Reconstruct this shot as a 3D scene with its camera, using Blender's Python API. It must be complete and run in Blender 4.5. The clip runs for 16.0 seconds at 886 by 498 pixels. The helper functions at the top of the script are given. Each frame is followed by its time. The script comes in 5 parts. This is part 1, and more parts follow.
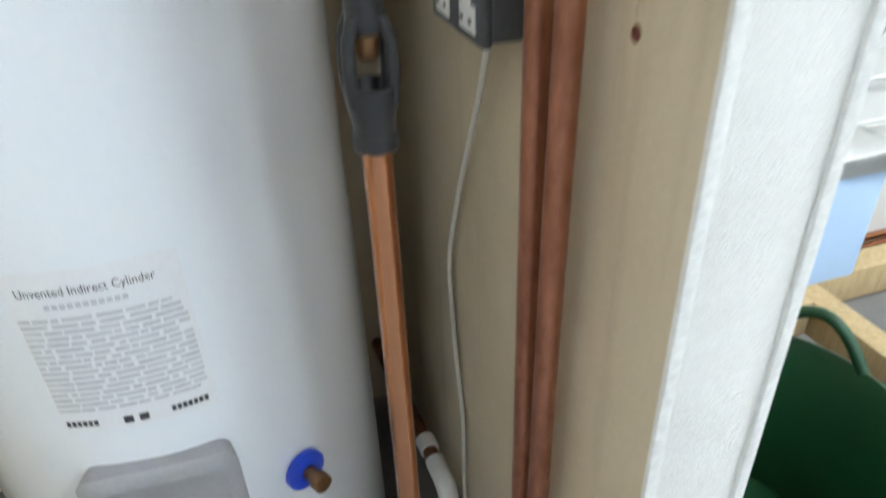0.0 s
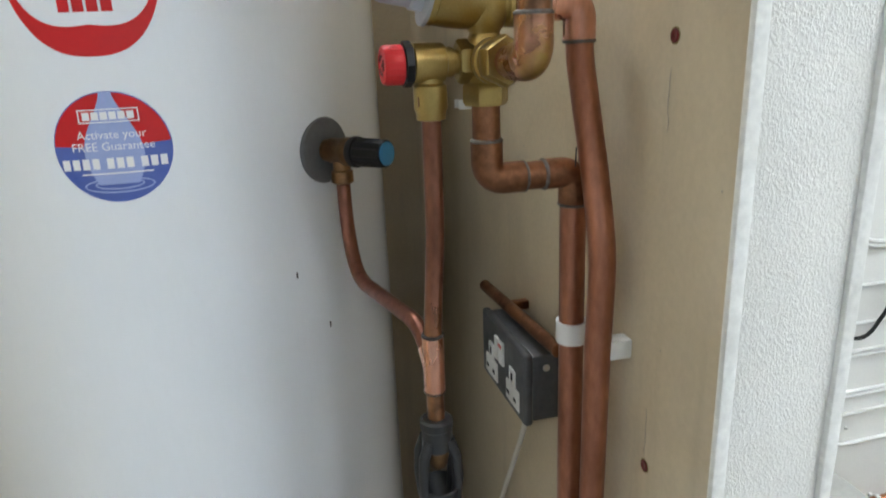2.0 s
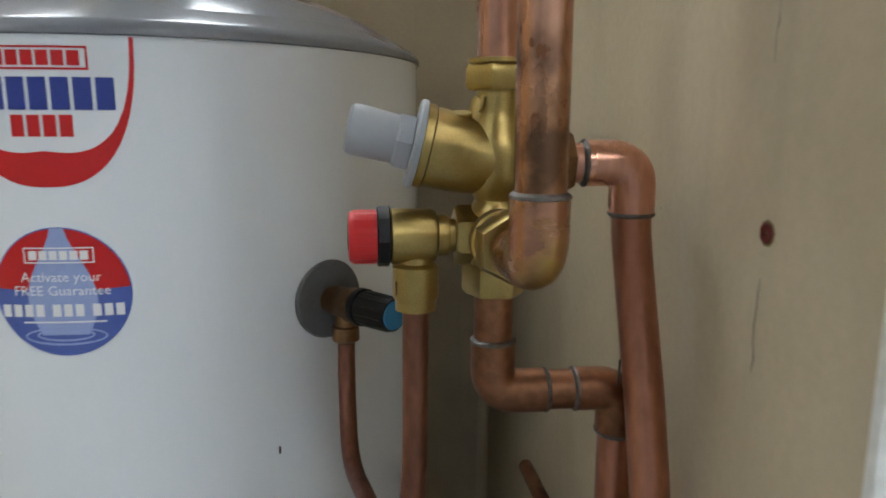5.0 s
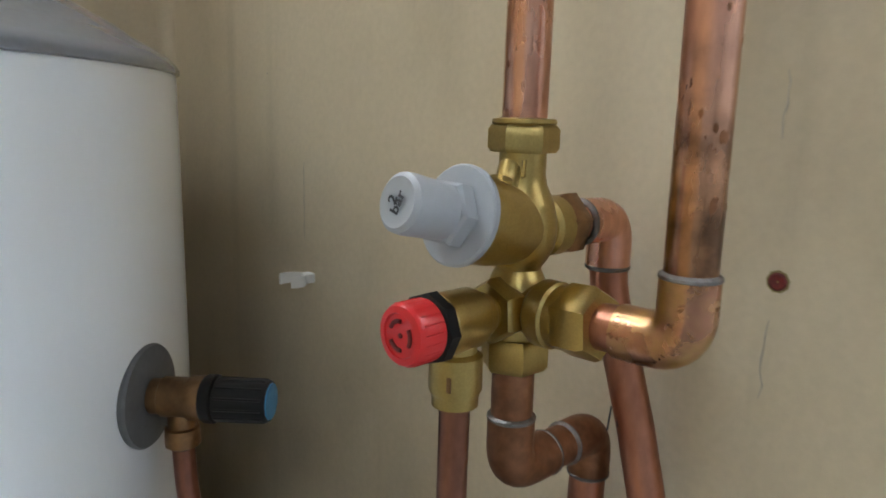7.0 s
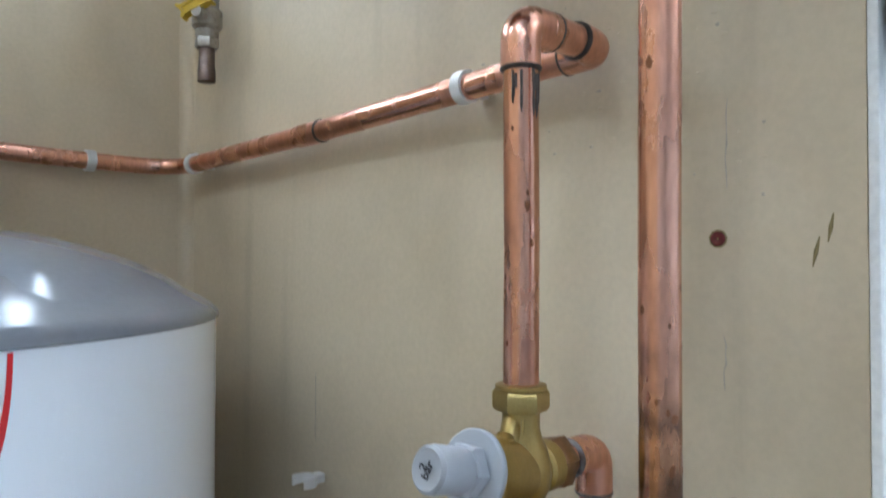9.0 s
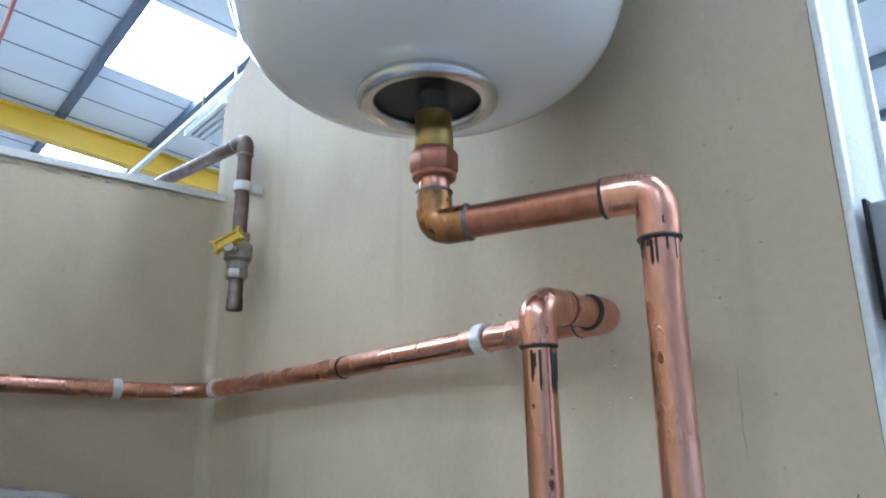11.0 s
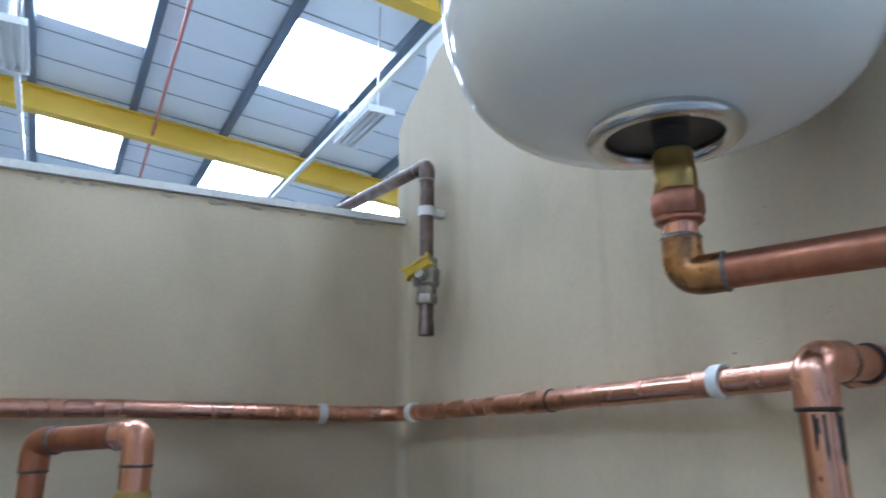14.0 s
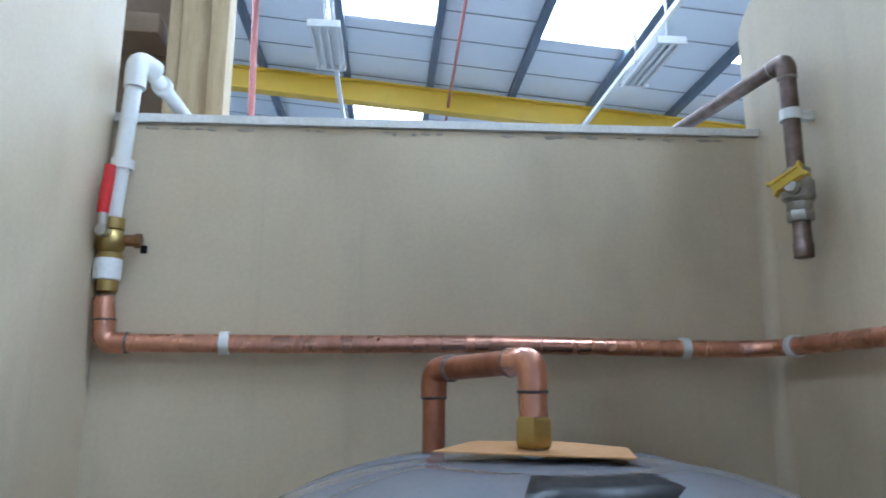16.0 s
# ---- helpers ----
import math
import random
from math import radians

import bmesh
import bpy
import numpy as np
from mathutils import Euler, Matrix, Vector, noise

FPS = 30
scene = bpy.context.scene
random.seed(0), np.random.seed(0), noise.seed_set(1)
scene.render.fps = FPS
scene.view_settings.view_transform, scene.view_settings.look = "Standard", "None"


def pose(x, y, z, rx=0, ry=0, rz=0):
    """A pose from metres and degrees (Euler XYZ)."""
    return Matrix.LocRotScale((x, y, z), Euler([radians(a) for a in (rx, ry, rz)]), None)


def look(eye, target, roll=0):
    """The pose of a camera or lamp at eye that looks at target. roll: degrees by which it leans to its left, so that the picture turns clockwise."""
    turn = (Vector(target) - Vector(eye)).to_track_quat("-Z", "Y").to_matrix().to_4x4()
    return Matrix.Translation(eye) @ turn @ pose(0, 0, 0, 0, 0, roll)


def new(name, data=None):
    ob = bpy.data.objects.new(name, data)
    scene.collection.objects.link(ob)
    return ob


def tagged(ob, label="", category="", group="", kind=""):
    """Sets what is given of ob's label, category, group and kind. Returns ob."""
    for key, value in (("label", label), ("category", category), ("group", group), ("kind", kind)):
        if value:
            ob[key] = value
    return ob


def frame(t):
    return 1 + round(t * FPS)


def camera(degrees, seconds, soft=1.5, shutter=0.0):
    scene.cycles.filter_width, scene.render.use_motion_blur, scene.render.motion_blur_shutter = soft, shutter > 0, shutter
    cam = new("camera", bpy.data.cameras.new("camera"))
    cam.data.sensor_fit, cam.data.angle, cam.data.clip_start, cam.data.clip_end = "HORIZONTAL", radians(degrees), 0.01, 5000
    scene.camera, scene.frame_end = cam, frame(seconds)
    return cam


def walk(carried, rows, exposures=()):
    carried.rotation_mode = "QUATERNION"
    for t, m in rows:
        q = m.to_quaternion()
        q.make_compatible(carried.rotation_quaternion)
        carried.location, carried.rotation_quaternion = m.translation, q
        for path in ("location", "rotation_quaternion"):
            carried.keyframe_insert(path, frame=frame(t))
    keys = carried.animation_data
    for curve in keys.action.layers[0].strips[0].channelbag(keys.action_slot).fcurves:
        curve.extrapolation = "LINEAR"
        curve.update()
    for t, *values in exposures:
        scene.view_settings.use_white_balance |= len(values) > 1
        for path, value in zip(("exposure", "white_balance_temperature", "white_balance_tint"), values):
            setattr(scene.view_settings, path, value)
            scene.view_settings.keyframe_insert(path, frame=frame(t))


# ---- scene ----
cam = camera(65.6, 16.0, soft=1.7, shutter=0.5)
PATH = [
    (0, (0.002, -0.013, 1.165), (0.485, 1.606, 0.094), -2.4),
    (0.5, (0.022, -0.076, 1.266), (0.469, 1.64, 0.341), -2.9),
    (1, (0.018, -0.1, 1.31), (0.363, 1.696, 0.499), -4.1),
    (1.5, (-0.009, -0.093, 1.364), (0.35, 1.748, 0.669), -3.7),
    (2, (-0.025, -0.067, 1.393), (0.439, 1.785, 0.796), -2.3),
    (2.5, (0.022, -0.057, 1.404), (0.419, 1.835, 0.889), 0.2),
    (3, (0.111, -0.054, 1.423), (0.272, 1.894, 0.997), 1.5),
    (3.5, (0.143, -0.057, 1.433), (0.12, 1.909, 1.066), 1.1),
    (6, (0.003, 0.205, 1.436), (0.705, 2.038, 1.052), 1.5),
    (6.5, (-0.043, 0.233, 1.457), (1.026, 1.883, 1.092), 2.6),
    (7, (-0.12, 0.227, 1.465), (1.225, 1.661, 1.099), 1.4),
    (7.5, (-0.163, 0.206, 1.476), (1.262, 1.576, 1.173), 0.9),
    (8, (-0.182, 0.189, 1.496), (1.254, 1.569, 1.311), 0.8),
    (8.5, (-0.187, 0.18, 1.518), (1.231, 1.588, 1.439), 0.6),
    (9, (-0.192, 0.182, 1.542), (1.216, 1.602, 1.582), 0.1),
    (9.5, (-0.196, 0.179, 1.551), (1.209, 1.591, 1.728), -0.2),
    (10, (-0.196, 0.175, 1.557), (1.198, 1.571, 1.881), -0.2),
    (10.2, (-0.199, 0.173, 1.565), (1.186, 1.564, 1.95), -0.3),
    (12.3, (-0.246, 0.158, 1.648), (1.033, 1.569, 2.257), 0.1),
    (12.5, (-0.249, 0.161, 1.65), (1.021, 1.582, 2.257), 0.0),
    (13, (-0.256, 0.17, 1.653), (0.988, 1.618, 2.246), -0.2),
    (13.5, (-0.261, 0.19, 1.65), (0.894, 1.728, 2.198), -0.0),
    (14, (-0.266, 0.213, 1.65), (0.751, 1.856, 2.167), -0.1),
    (14.5, (-0.276, 0.235, 1.646), (0.559, 1.988, 2.128), 0.1),
    (15, (-0.288, 0.257, 1.643), (0.322, 2.106, 2.098), 0.5),
    (15.5, (-0.302, 0.279, 1.637), (0.088, 2.197, 2.047), 0.5),
    (16, (-0.314, 0.289, 1.631), (-0.073, 2.238, 2.013), 0.3),
]
EXPOSURES = [(0, 0.72, 6450, 10), (1.0, 0.58, 6550, 10), (2.0, 0.25, 6650, 10), (3.5, -0.10, 6750, 10), (6.0, -0.15, 6600, 10), (6.5, -0.05, 6900, 10), (7.0, 0.2, 6450, 10),
             (8.5, 0.42, 5900, 10), (10.0, 0.42, 5250, 10), (12.5, 0.13, 5180, 10), (16.0, -0.03, 5130, 10)]
walk(cam, [(t, look(eye, target, roll)) for t, eye, target, roll in PATH], EXPOSURES)

# ---- light ----
world = bpy.data.worlds.new("sky")
scene.world = world
world.use_nodes = True
wn = world.node_tree
sky = wn.nodes.new("ShaderNodeTexSky")
sky.sky_type, sky.sun_disc = "NISHITA", False
sky.sun_elevation, sky.sun_rotation = radians(50), radians(200)
wn.links.new(sky.outputs[0], wn.nodes["Background"].inputs[0])
wn.nodes["Background"].inputs[1].default_value = 0.1
SKYLIGHT = 19.0


# ---- materials ----
def rgb(c):
    return (c[0], c[1], c[2], 1.0)


def surface(name, base, rough=0.5, metal=0.0, second=None, mix_scale=6.0, mix_amount=0.5, fine=0.08, fine_scale=180.0,
            bump=0.0, bump_scale=250.0, coat=0.0, rough_var=0.1, stretch=(1, 1, 1), per_piece=0.0, spec=0.5):
    """A procedural surface: large uneven patches to a second colour, a fine grain, and a fine relief."""
    m = bpy.data.materials.new(name)
    m.use_nodes = True
    n, l = m.node_tree.nodes, m.node_tree.links
    p = n["Principled BSDF"]
    p.inputs["Metallic"].default_value = metal
    p.inputs["Coat Weight"].default_value = coat
    p.inputs["Coat Roughness"].default_value = 0.08
    p.inputs["Specular IOR Level"].default_value = spec
    geo = n.new("ShaderNodeTexCoord")
    mp = n.new("ShaderNodeMapping")
    mp.inputs["Scale"].default_value = stretch
    l.new(geo.outputs["Object"], mp.inputs["Vector"])
    big = n.new("ShaderNodeTexNoise")
    big.inputs["Scale"].default_value, big.inputs["Detail"].default_value = mix_scale, 6.0
    big.inputs["Roughness"].default_value = 0.62
    small = n.new("ShaderNodeTexNoise")
    small.inputs["Scale"].default_value, small.inputs["Detail"].default_value = fine_scale, 3.0
    for t in (big, small):
        l.new(mp.outputs[0], t.inputs["Vector"])
    ramp = n.new("ShaderNodeMapRange")
    ramp.inputs["From Min"].default_value, ramp.inputs["From Max"].default_value = 0.36, 0.68
    ramp.inputs["To Max"].default_value = mix_amount
    l.new(big.outputs["Fac"], ramp.inputs["Value"])
    mix = n.new("ShaderNodeMix")
    mix.data_type = "RGBA"
    mix.inputs["A"].default_value = rgb(base)
    mix.inputs["B"].default_value = rgb(second or [c * 0.8 for c in base])
    l.new(ramp.outputs[0], mix.inputs["Factor"])
    grain = n.new("ShaderNodeMapRange")
    grain.inputs["From Min"].default_value, grain.inputs["From Max"].default_value = 0.3, 0.7
    grain.inputs["To Min"].default_value, grain.inputs["To Max"].default_value = 1 - fine, 1 + fine
    l.new(small.outputs["Fac"], grain.inputs["Value"])
    mul = n.new("ShaderNodeVectorMath")
    mul.operation = "MULTIPLY"
    l.new(mix.outputs["Result"], mul.inputs[0])
    l.new(grain.outputs[0], mul.inputs[1])
    out = mul.outputs[0]
    if per_piece:
        info = n.new("ShaderNodeObjectInfo")
        vary = n.new("ShaderNodeMapRange")
        vary.inputs["To Min"].default_value, vary.inputs["To Max"].default_value = 1 - per_piece, 1 + per_piece
        l.new(info.outputs["Random"], vary.inputs["Value"])
        again = n.new("ShaderNodeVectorMath")
        again.operation = "MULTIPLY"
        l.new(out, again.inputs[0])
        l.new(vary.outputs[0], again.inputs[1])
        out = again.outputs[0]
    l.new(out, p.inputs["Base Color"])
    rr = n.new("ShaderNodeMapRange")
    rr.inputs["From Min"].default_value, rr.inputs["From Max"].default_value = 0.3, 0.7
    rr.inputs["To Min"].default_value, rr.inputs["To Max"].default_value = max(0.02, rough - rough_var), min(1, rough + rough_var)
    l.new(big.outputs["Fac"], rr.inputs["Value"])
    l.new(rr.outputs[0], p.inputs["Roughness"])
    if bump:
        rel = n.new("ShaderNodeTexNoise")
        rel.inputs["Scale"].default_value, rel.inputs["Detail"].default_value = bump_scale, 4.0
        l.new(mp.outputs[0], rel.inputs["Vector"])
        b = n.new("ShaderNodeBump")
        b.inputs["Strength"].default_value, b.inputs["Distance"].default_value = bump, 0.002
        l.new(rel.outputs["Fac"], b.inputs["Height"])
        l.new(b.outputs[0], p.inputs["Normal"])
    return m


MAGNOLIA = surface("magnolia_paint", (0.60, 0.507, 0.358), 0.5, second=(0.53, 0.437, 0.298), mix_scale=3.6, mix_amount=0.6, fine=0.035, bump=0.18, bump_scale=60, spec=0.35)
ARTEX = surface("textured_white_paint", (0.80, 0.79, 0.75), 0.6, second=(0.72, 0.71, 0.67), mix_scale=9, mix_amount=0.5, fine=0.03)
WHITE_WALL = surface("white_wall_paint", (0.80, 0.80, 0.77), 0.5, second=(0.72, 0.72, 0.69), mix_scale=4, fine=0.02, bump=0.1, bump_scale=150)
TRIM = surface("white_trim_paint", (0.78, 0.78, 0.75), 0.4, second=(0.6, 0.59, 0.55), mix_scale=22, mix_amount=0.5, bump=0.15, bump_scale=90)
CONCRETE = surface("grey_floor_paint", (0.22, 0.22, 0.22), 0.6, second=(0.15, 0.145, 0.14), mix_scale=2.5, bump=0.2)
# white enamel, its base tinted blue to carry the skylight's colour
ENAMEL = surface("white_enamelled_steel", (0.79, 0.825, 0.865), 0.13, second=(0.76, 0.80, 0.84), mix_scale=2.2, mix_amount=0.4, fine=0.006, rough_var=0.0, bump=0.5, bump_scale=5, stretch=(1, 1, 0.22))
VESSEL = surface("white_vessel_paint", (0.79, 0.79, 0.76), 0.09, second=(0.78, 0.78, 0.77), mix_scale=3, mix_amount=0.4, fine=0.008, rough_var=0.03, coat=0.3)
LID = surface("grey_plastic_lid", (0.22, 0.23, 0.255), 0.17, second=(0.18, 0.19, 0.215), mix_scale=7, mix_amount=0.5, fine=0.03, rough_var=0.03, spec=0.4)
COVER = surface("mid_grey_plastic", (0.30, 0.30, 0.31), 0.42, second=(0.26, 0.26, 0.27), fine=0.04, bump=0.1, bump_scale=500)
GREY_CAP = surface("light_grey_plastic", (0.40, 0.42, 0.45), 0.45, second=(0.36, 0.38, 0.41), fine=0.02, mix_scale=40)
COPPER = surface("copper", (0.73, 0.40, 0.29), 0.29, 1.0, second=(0.56, 0.26, 0.17), mix_scale=26, mix_amount=0.8, fine=0.1, fine_scale=260, rough_var=0.13, stretch=(1, 1, 0.3), bump=0.05, bump_scale=300)
COPPER_DULL = surface("tarnished_copper", (0.44, 0.195, 0.125), 0.40, 1.0, second=(0.28, 0.115, 0.07), mix_scale=30, mix_amount=0.8, fine=0.12, rough_var=0.12, stretch=(1, 1, 0.35))
COPPER_BROWN = surface("brown_copper", (0.27, 0.12, 0.085), 0.36, 1.0, second=(0.17, 0.075, 0.052), mix_scale=34, mix_amount=0.85, fine=0.14, rough_var=0.12, stretch=(1, 1, 0.4))
COPPER_DARK = surface("browned_copper", (0.30, 0.14, 0.075), 0.5, 1.0, second=(0.15, 0.07, 0.04), mix_scale=35, mix_amount=0.9, fine=0.15)
COPPER_BRIGHT = surface("bright_copper", (0.54, 0.25, 0.135), 0.24, 1.0, second=(0.42, 0.175, 0.09), mix_scale=14, mix_amount=0.4, fine=0.03, rough_var=0.06, stretch=(1, 1, 0.15))
BURNT = surface("heat_stained_copper", (0.48, 0.24, 0.09), 0.34, 1.0, second=(0.09, 0.07, 0.055), mix_scale=48, mix_amount=1.0, fine=0.12, rough_var=0.12)
ELBOW_BRASSY = surface("brassy_copper_elbow", (0.47, 0.215, 0.150), 0.31, 1.0, second=(0.44, 0.34, 0.075), mix_scale=24, mix_amount=0.9, fine=0.12, rough_var=0.12, bump=0.12, bump_scale=160)
SOLDER = surface("solder", (0.21, 0.205, 0.20), 0.45, 1.0, second=(0.13, 0.09, 0.07), mix_scale=120, mix_amount=1.0, fine=0.2, bump=0.4, bump_scale=600)
FLUX = surface("burnt_flux", (0.035, 0.03, 0.028), 0.5, 0.3, second=(0.10, 0.08, 0.07), mix_scale=150, mix_amount=0.7, fine=0.2, bump=0.4, bump_scale=700)
BRASS = surface("cast_brass", (0.44, 0.325, 0.120), 0.37, 1.0, second=(0.33, 0.235, 0.082), mix_scale=40, mix_amount=0.55, fine=0.08, fine_scale=900, rough_var=0.08, bump=0.07, bump_scale=1100)
BRASS_DULL = surface("dull_brass", (0.27, 0.155, 0.075), 0.42, 1.0, second=(0.17, 0.095, 0.05), mix_scale=60, mix_amount=0.8, fine=0.15)
STEEL = surface("brushed_steel", (0.52, 0.52, 0.50), 0.32, 1.0, second=(0.46, 0.46, 0.45), mix_scale=40, mix_amount=0.3, fine=0.04, rough_var=0.03)
STEEL_BRIGHT = surface("polished_steel", (0.62, 0.62, 0.61), 0.2, 1.0, second=(0.56, 0.56, 0.55), mix_scale=8, mix_amount=0.3, fine=0.02, rough_var=0.03)
NICKEL = surface("grey_nickel", (0.44, 0.42, 0.38), 0.5, 1.0, second=(0.24, 0.22, 0.2), mix_scale=70, fine=0.12)
THREAD = surface("black_iron", (0.05, 0.05, 0.05), 0.5, 0.6, second=(0.09, 0.08, 0.07), mix_scale=90)
IRON_PIPE = surface("browned_pipe", (0.20, 0.15, 0.125), 0.42, 0.9, second=(0.11, 0.075, 0.06), mix_scale=40, mix_amount=0.9, fine=0.12)
RED = surface("red_plastic", (0.62, 0.018, 0.02), 0.4, second=(0.52, 0.015, 0.018), mix_scale=60, fine=0.03)
BLACK = surface("black_plastic", (0.006, 0.006, 0.007), 0.38, second=(0.012, 0.012, 0.013), mix_scale=60, fine=0.1, spec=0.22)
TUNDISH = surface("dark_grey_plastic", (0.018, 0.019, 0.021), 0.42, second=(0.026, 0.027, 0.029), mix_scale=60, fine=0.06)
RUBBER = surface("grey_rubber", (0.13, 0.135, 0.14), 0.6, second=(0.10, 0.10, 0.105), mix_scale=50, fine=0.05)
BLUE = surface("blue_plastic", (0.015, 0.06, 0.55), 0.35, second=(0.012, 0.05, 0.45), mix_scale=50, fine=0.03)
SKY_BLUE = surface("sky_blue_plastic", (0.04, 0.26, 0.52), 0.4, second=(0.03, 0.22, 0.45), mix_scale=80, fine=0.03)
YELLOW = surface("yellow_plastic", (0.66, 0.46, 0.03), 0.4, second=(0.5, 0.33, 0.03), mix_scale=70, fine=0.04)
WHITE_PLASTIC = surface("white_plastic", (0.76, 0.76, 0.74), 0.4, second=(0.68, 0.68, 0.65), mix_scale=50, fine=0.02)
TAPE = surface("white_tape", (0.82, 0.82, 0.80), 0.6, second=(0.7, 0.7, 0.68), mix_scale=60, bump=0.3, bump_scale=300)
CABLE = surface("white_cable", (0.66, 0.64, 0.57), 0.45, second=(0.6, 0.57, 0.5), mix_scale=30)
SOCKET_GREY = surface("grey_hammered_metal", (0.085, 0.09, 0.095), 0.42, 0.3, second=(0.07, 0.073, 0.077), mix_scale=30, fine=0.1, bump=0.15, bump_scale=300)
GREY_BOX = surface("grey_enclosure_plastic", (0.27, 0.28, 0.30), 0.45, second=(0.24, 0.25, 0.27), mix_scale=20, fine=0.03)
CARD = surface("orange_card", (0.62, 0.34, 0.13), 0.7, second=(0.55, 0.29, 0.10), mix_scale=20, fine=0.05, bump=0.1)
TIMBER = surface("pale_pine", (0.58, 0.44, 0.24), 0.6, second=(0.42, 0.29, 0.14), mix_scale=14, mix_amount=0.7, fine=0.08, stretch=(6, 6, 0.6), bump=0.15, bump_scale=60)
BOARD = surface("brown_board", (0.25, 0.17, 0.10), 0.65, second=(0.19, 0.12, 0.07), mix_scale=8, fine=0.06)
GREEN = surface("dark_green_rubber", (0.006, 0.058, 0.02), 0.4, second=(0.005, 0.04, 0.014), mix_scale=12, fine=0.05)
PALE_BLUE = surface("pale_blue_enamel", (0.42, 0.58, 0.78), 0.4, second=(0.40, 0.55, 0.74), mix_scale=5, fine=0.02)
BEAM = surface("yellow_steel_paint", (0.72, 0.47, 0.03), 0.5, second=(0.62, 0.40, 0.03), mix_scale=2, fine=0.03)
PURLIN = surface("blue_grey_steel", (0.13, 0.16, 0.21), 0.5, second=(0.10, 0.13, 0.17), mix_scale=3, fine=0.03)
SHEET = surface("white_roof_lining", (0.80, 0.84, 0.88), 0.55, second=(0.74, 0.78, 0.83), mix_scale=1.2, mix_amount=0.6, fine=0.02)
CLADDING = surface("grey_wall_cladding", (0.56, 0.58, 0.60), 0.6, second=(0.48, 0.50, 0.52), mix_scale=1.5, fine=0.03)
SEAM = surface("dark_roof_seam", (0.20, 0.22, 0.25), 0.6, fine=0.05)
RED_PIPE = surface("red_painted_pipe", (0.46, 0.16, 0.13), 0.55, second=(0.40, 0.14, 0.12), mix_scale=6, fine=0.03)
INK_RED = surface("printed_red", (0.60, 0.012, 0.015), 0.35, second=(0.55, 0.012, 0.015), fine=0.02)
INK_BLUE = surface("printed_blue", (0.035, 0.06, 0.30), 0.35, second=(0.03, 0.05, 0.27), fine=0.02)
INK_MID = surface("printed_mid_blue", (0.07, 0.12, 0.42), 0.35, second=(0.13, 0.19, 0.52), mix_scale=30, fine=0.02)
INK_PALE = surface("printed_pale_blue", (0.36, 0.44, 0.72), 0.35, second=(0.22, 0.3, 0.62), mix_scale=40, fine=0.02)
INK_WHITE = surface("printed_white", (0.85, 0.85, 0.86), 0.35, second=(0.82, 0.82, 0.83), fine=0.01)
INK_BLACK = surface("printed_black", (0.03, 0.03, 0.035), 0.4, fine=0.05)
INK_GREY = surface("printed_grey", (0.45, 0.465, 0.49), 0.4, second=(0.60, 0.615, 0.64), mix_scale=90, mix_amount=0.8, fine=0.05, stretch=(0.4, 0.4, 3))
PAPER = surface("label_paper", (0.74, 0.755, 0.775), 0.45, second=(0.70, 0.715, 0.735), mix_scale=30, fine=0.02)
PLUG = surface("red_wall_plug", (0.16, 0.012, 0.01), 0.6, second=(0.03, 0.008, 0.008), mix_scale=200, mix_amount=0.9)
SCRATCH = surface("wall_scuff", (0.20, 0.15, 0.05), 0.7, second=(0.3, 0.24, 0.12), mix_scale=120)
SMUDGE = surface("grey_wall_smudge", (0.36, 0.32, 0.26), 0.7, second=(0.5, 0.45, 0.37), mix_scale=90, mix_amount=0.9)


def relief_artex():
    """Stippled plaster relief."""
    n, l = ARTEX.node_tree.nodes, ARTEX.node_tree.links
    geo = n.new("ShaderNodeTexCoord")
    mp = n.new("ShaderNodeMapping")
    mp.inputs["Scale"].default_value = (1, 1, 0.75)
    l.new(geo.outputs["Object"], mp.inputs["Vector"])
    a = n.new("ShaderNodeTexNoise")
    a.inputs["Scale"].default_value, a.inputs["Detail"].default_value, a.inputs["Roughness"].default_value = 560, 2.5, 0.6
    l.new(mp.outputs[0], a.inputs["Vector"])
    r = n.new("ShaderNodeMapRange")
    r.inputs["From Min"].default_value, r.inputs["From Max"].default_value = 0.42, 0.62
    l.new(a.outputs["Fac"], r.inputs["Value"])
    b = n.new("ShaderNodeBump")
    b.inputs["Strength"].default_value, b.inputs["Distance"].default_value = 0.45, 0.002
    l.new(r.outputs[0], b.inputs["Height"])
    l.new(b.outputs[0], n["Principled BSDF"].inputs["Normal"])


relief_artex()


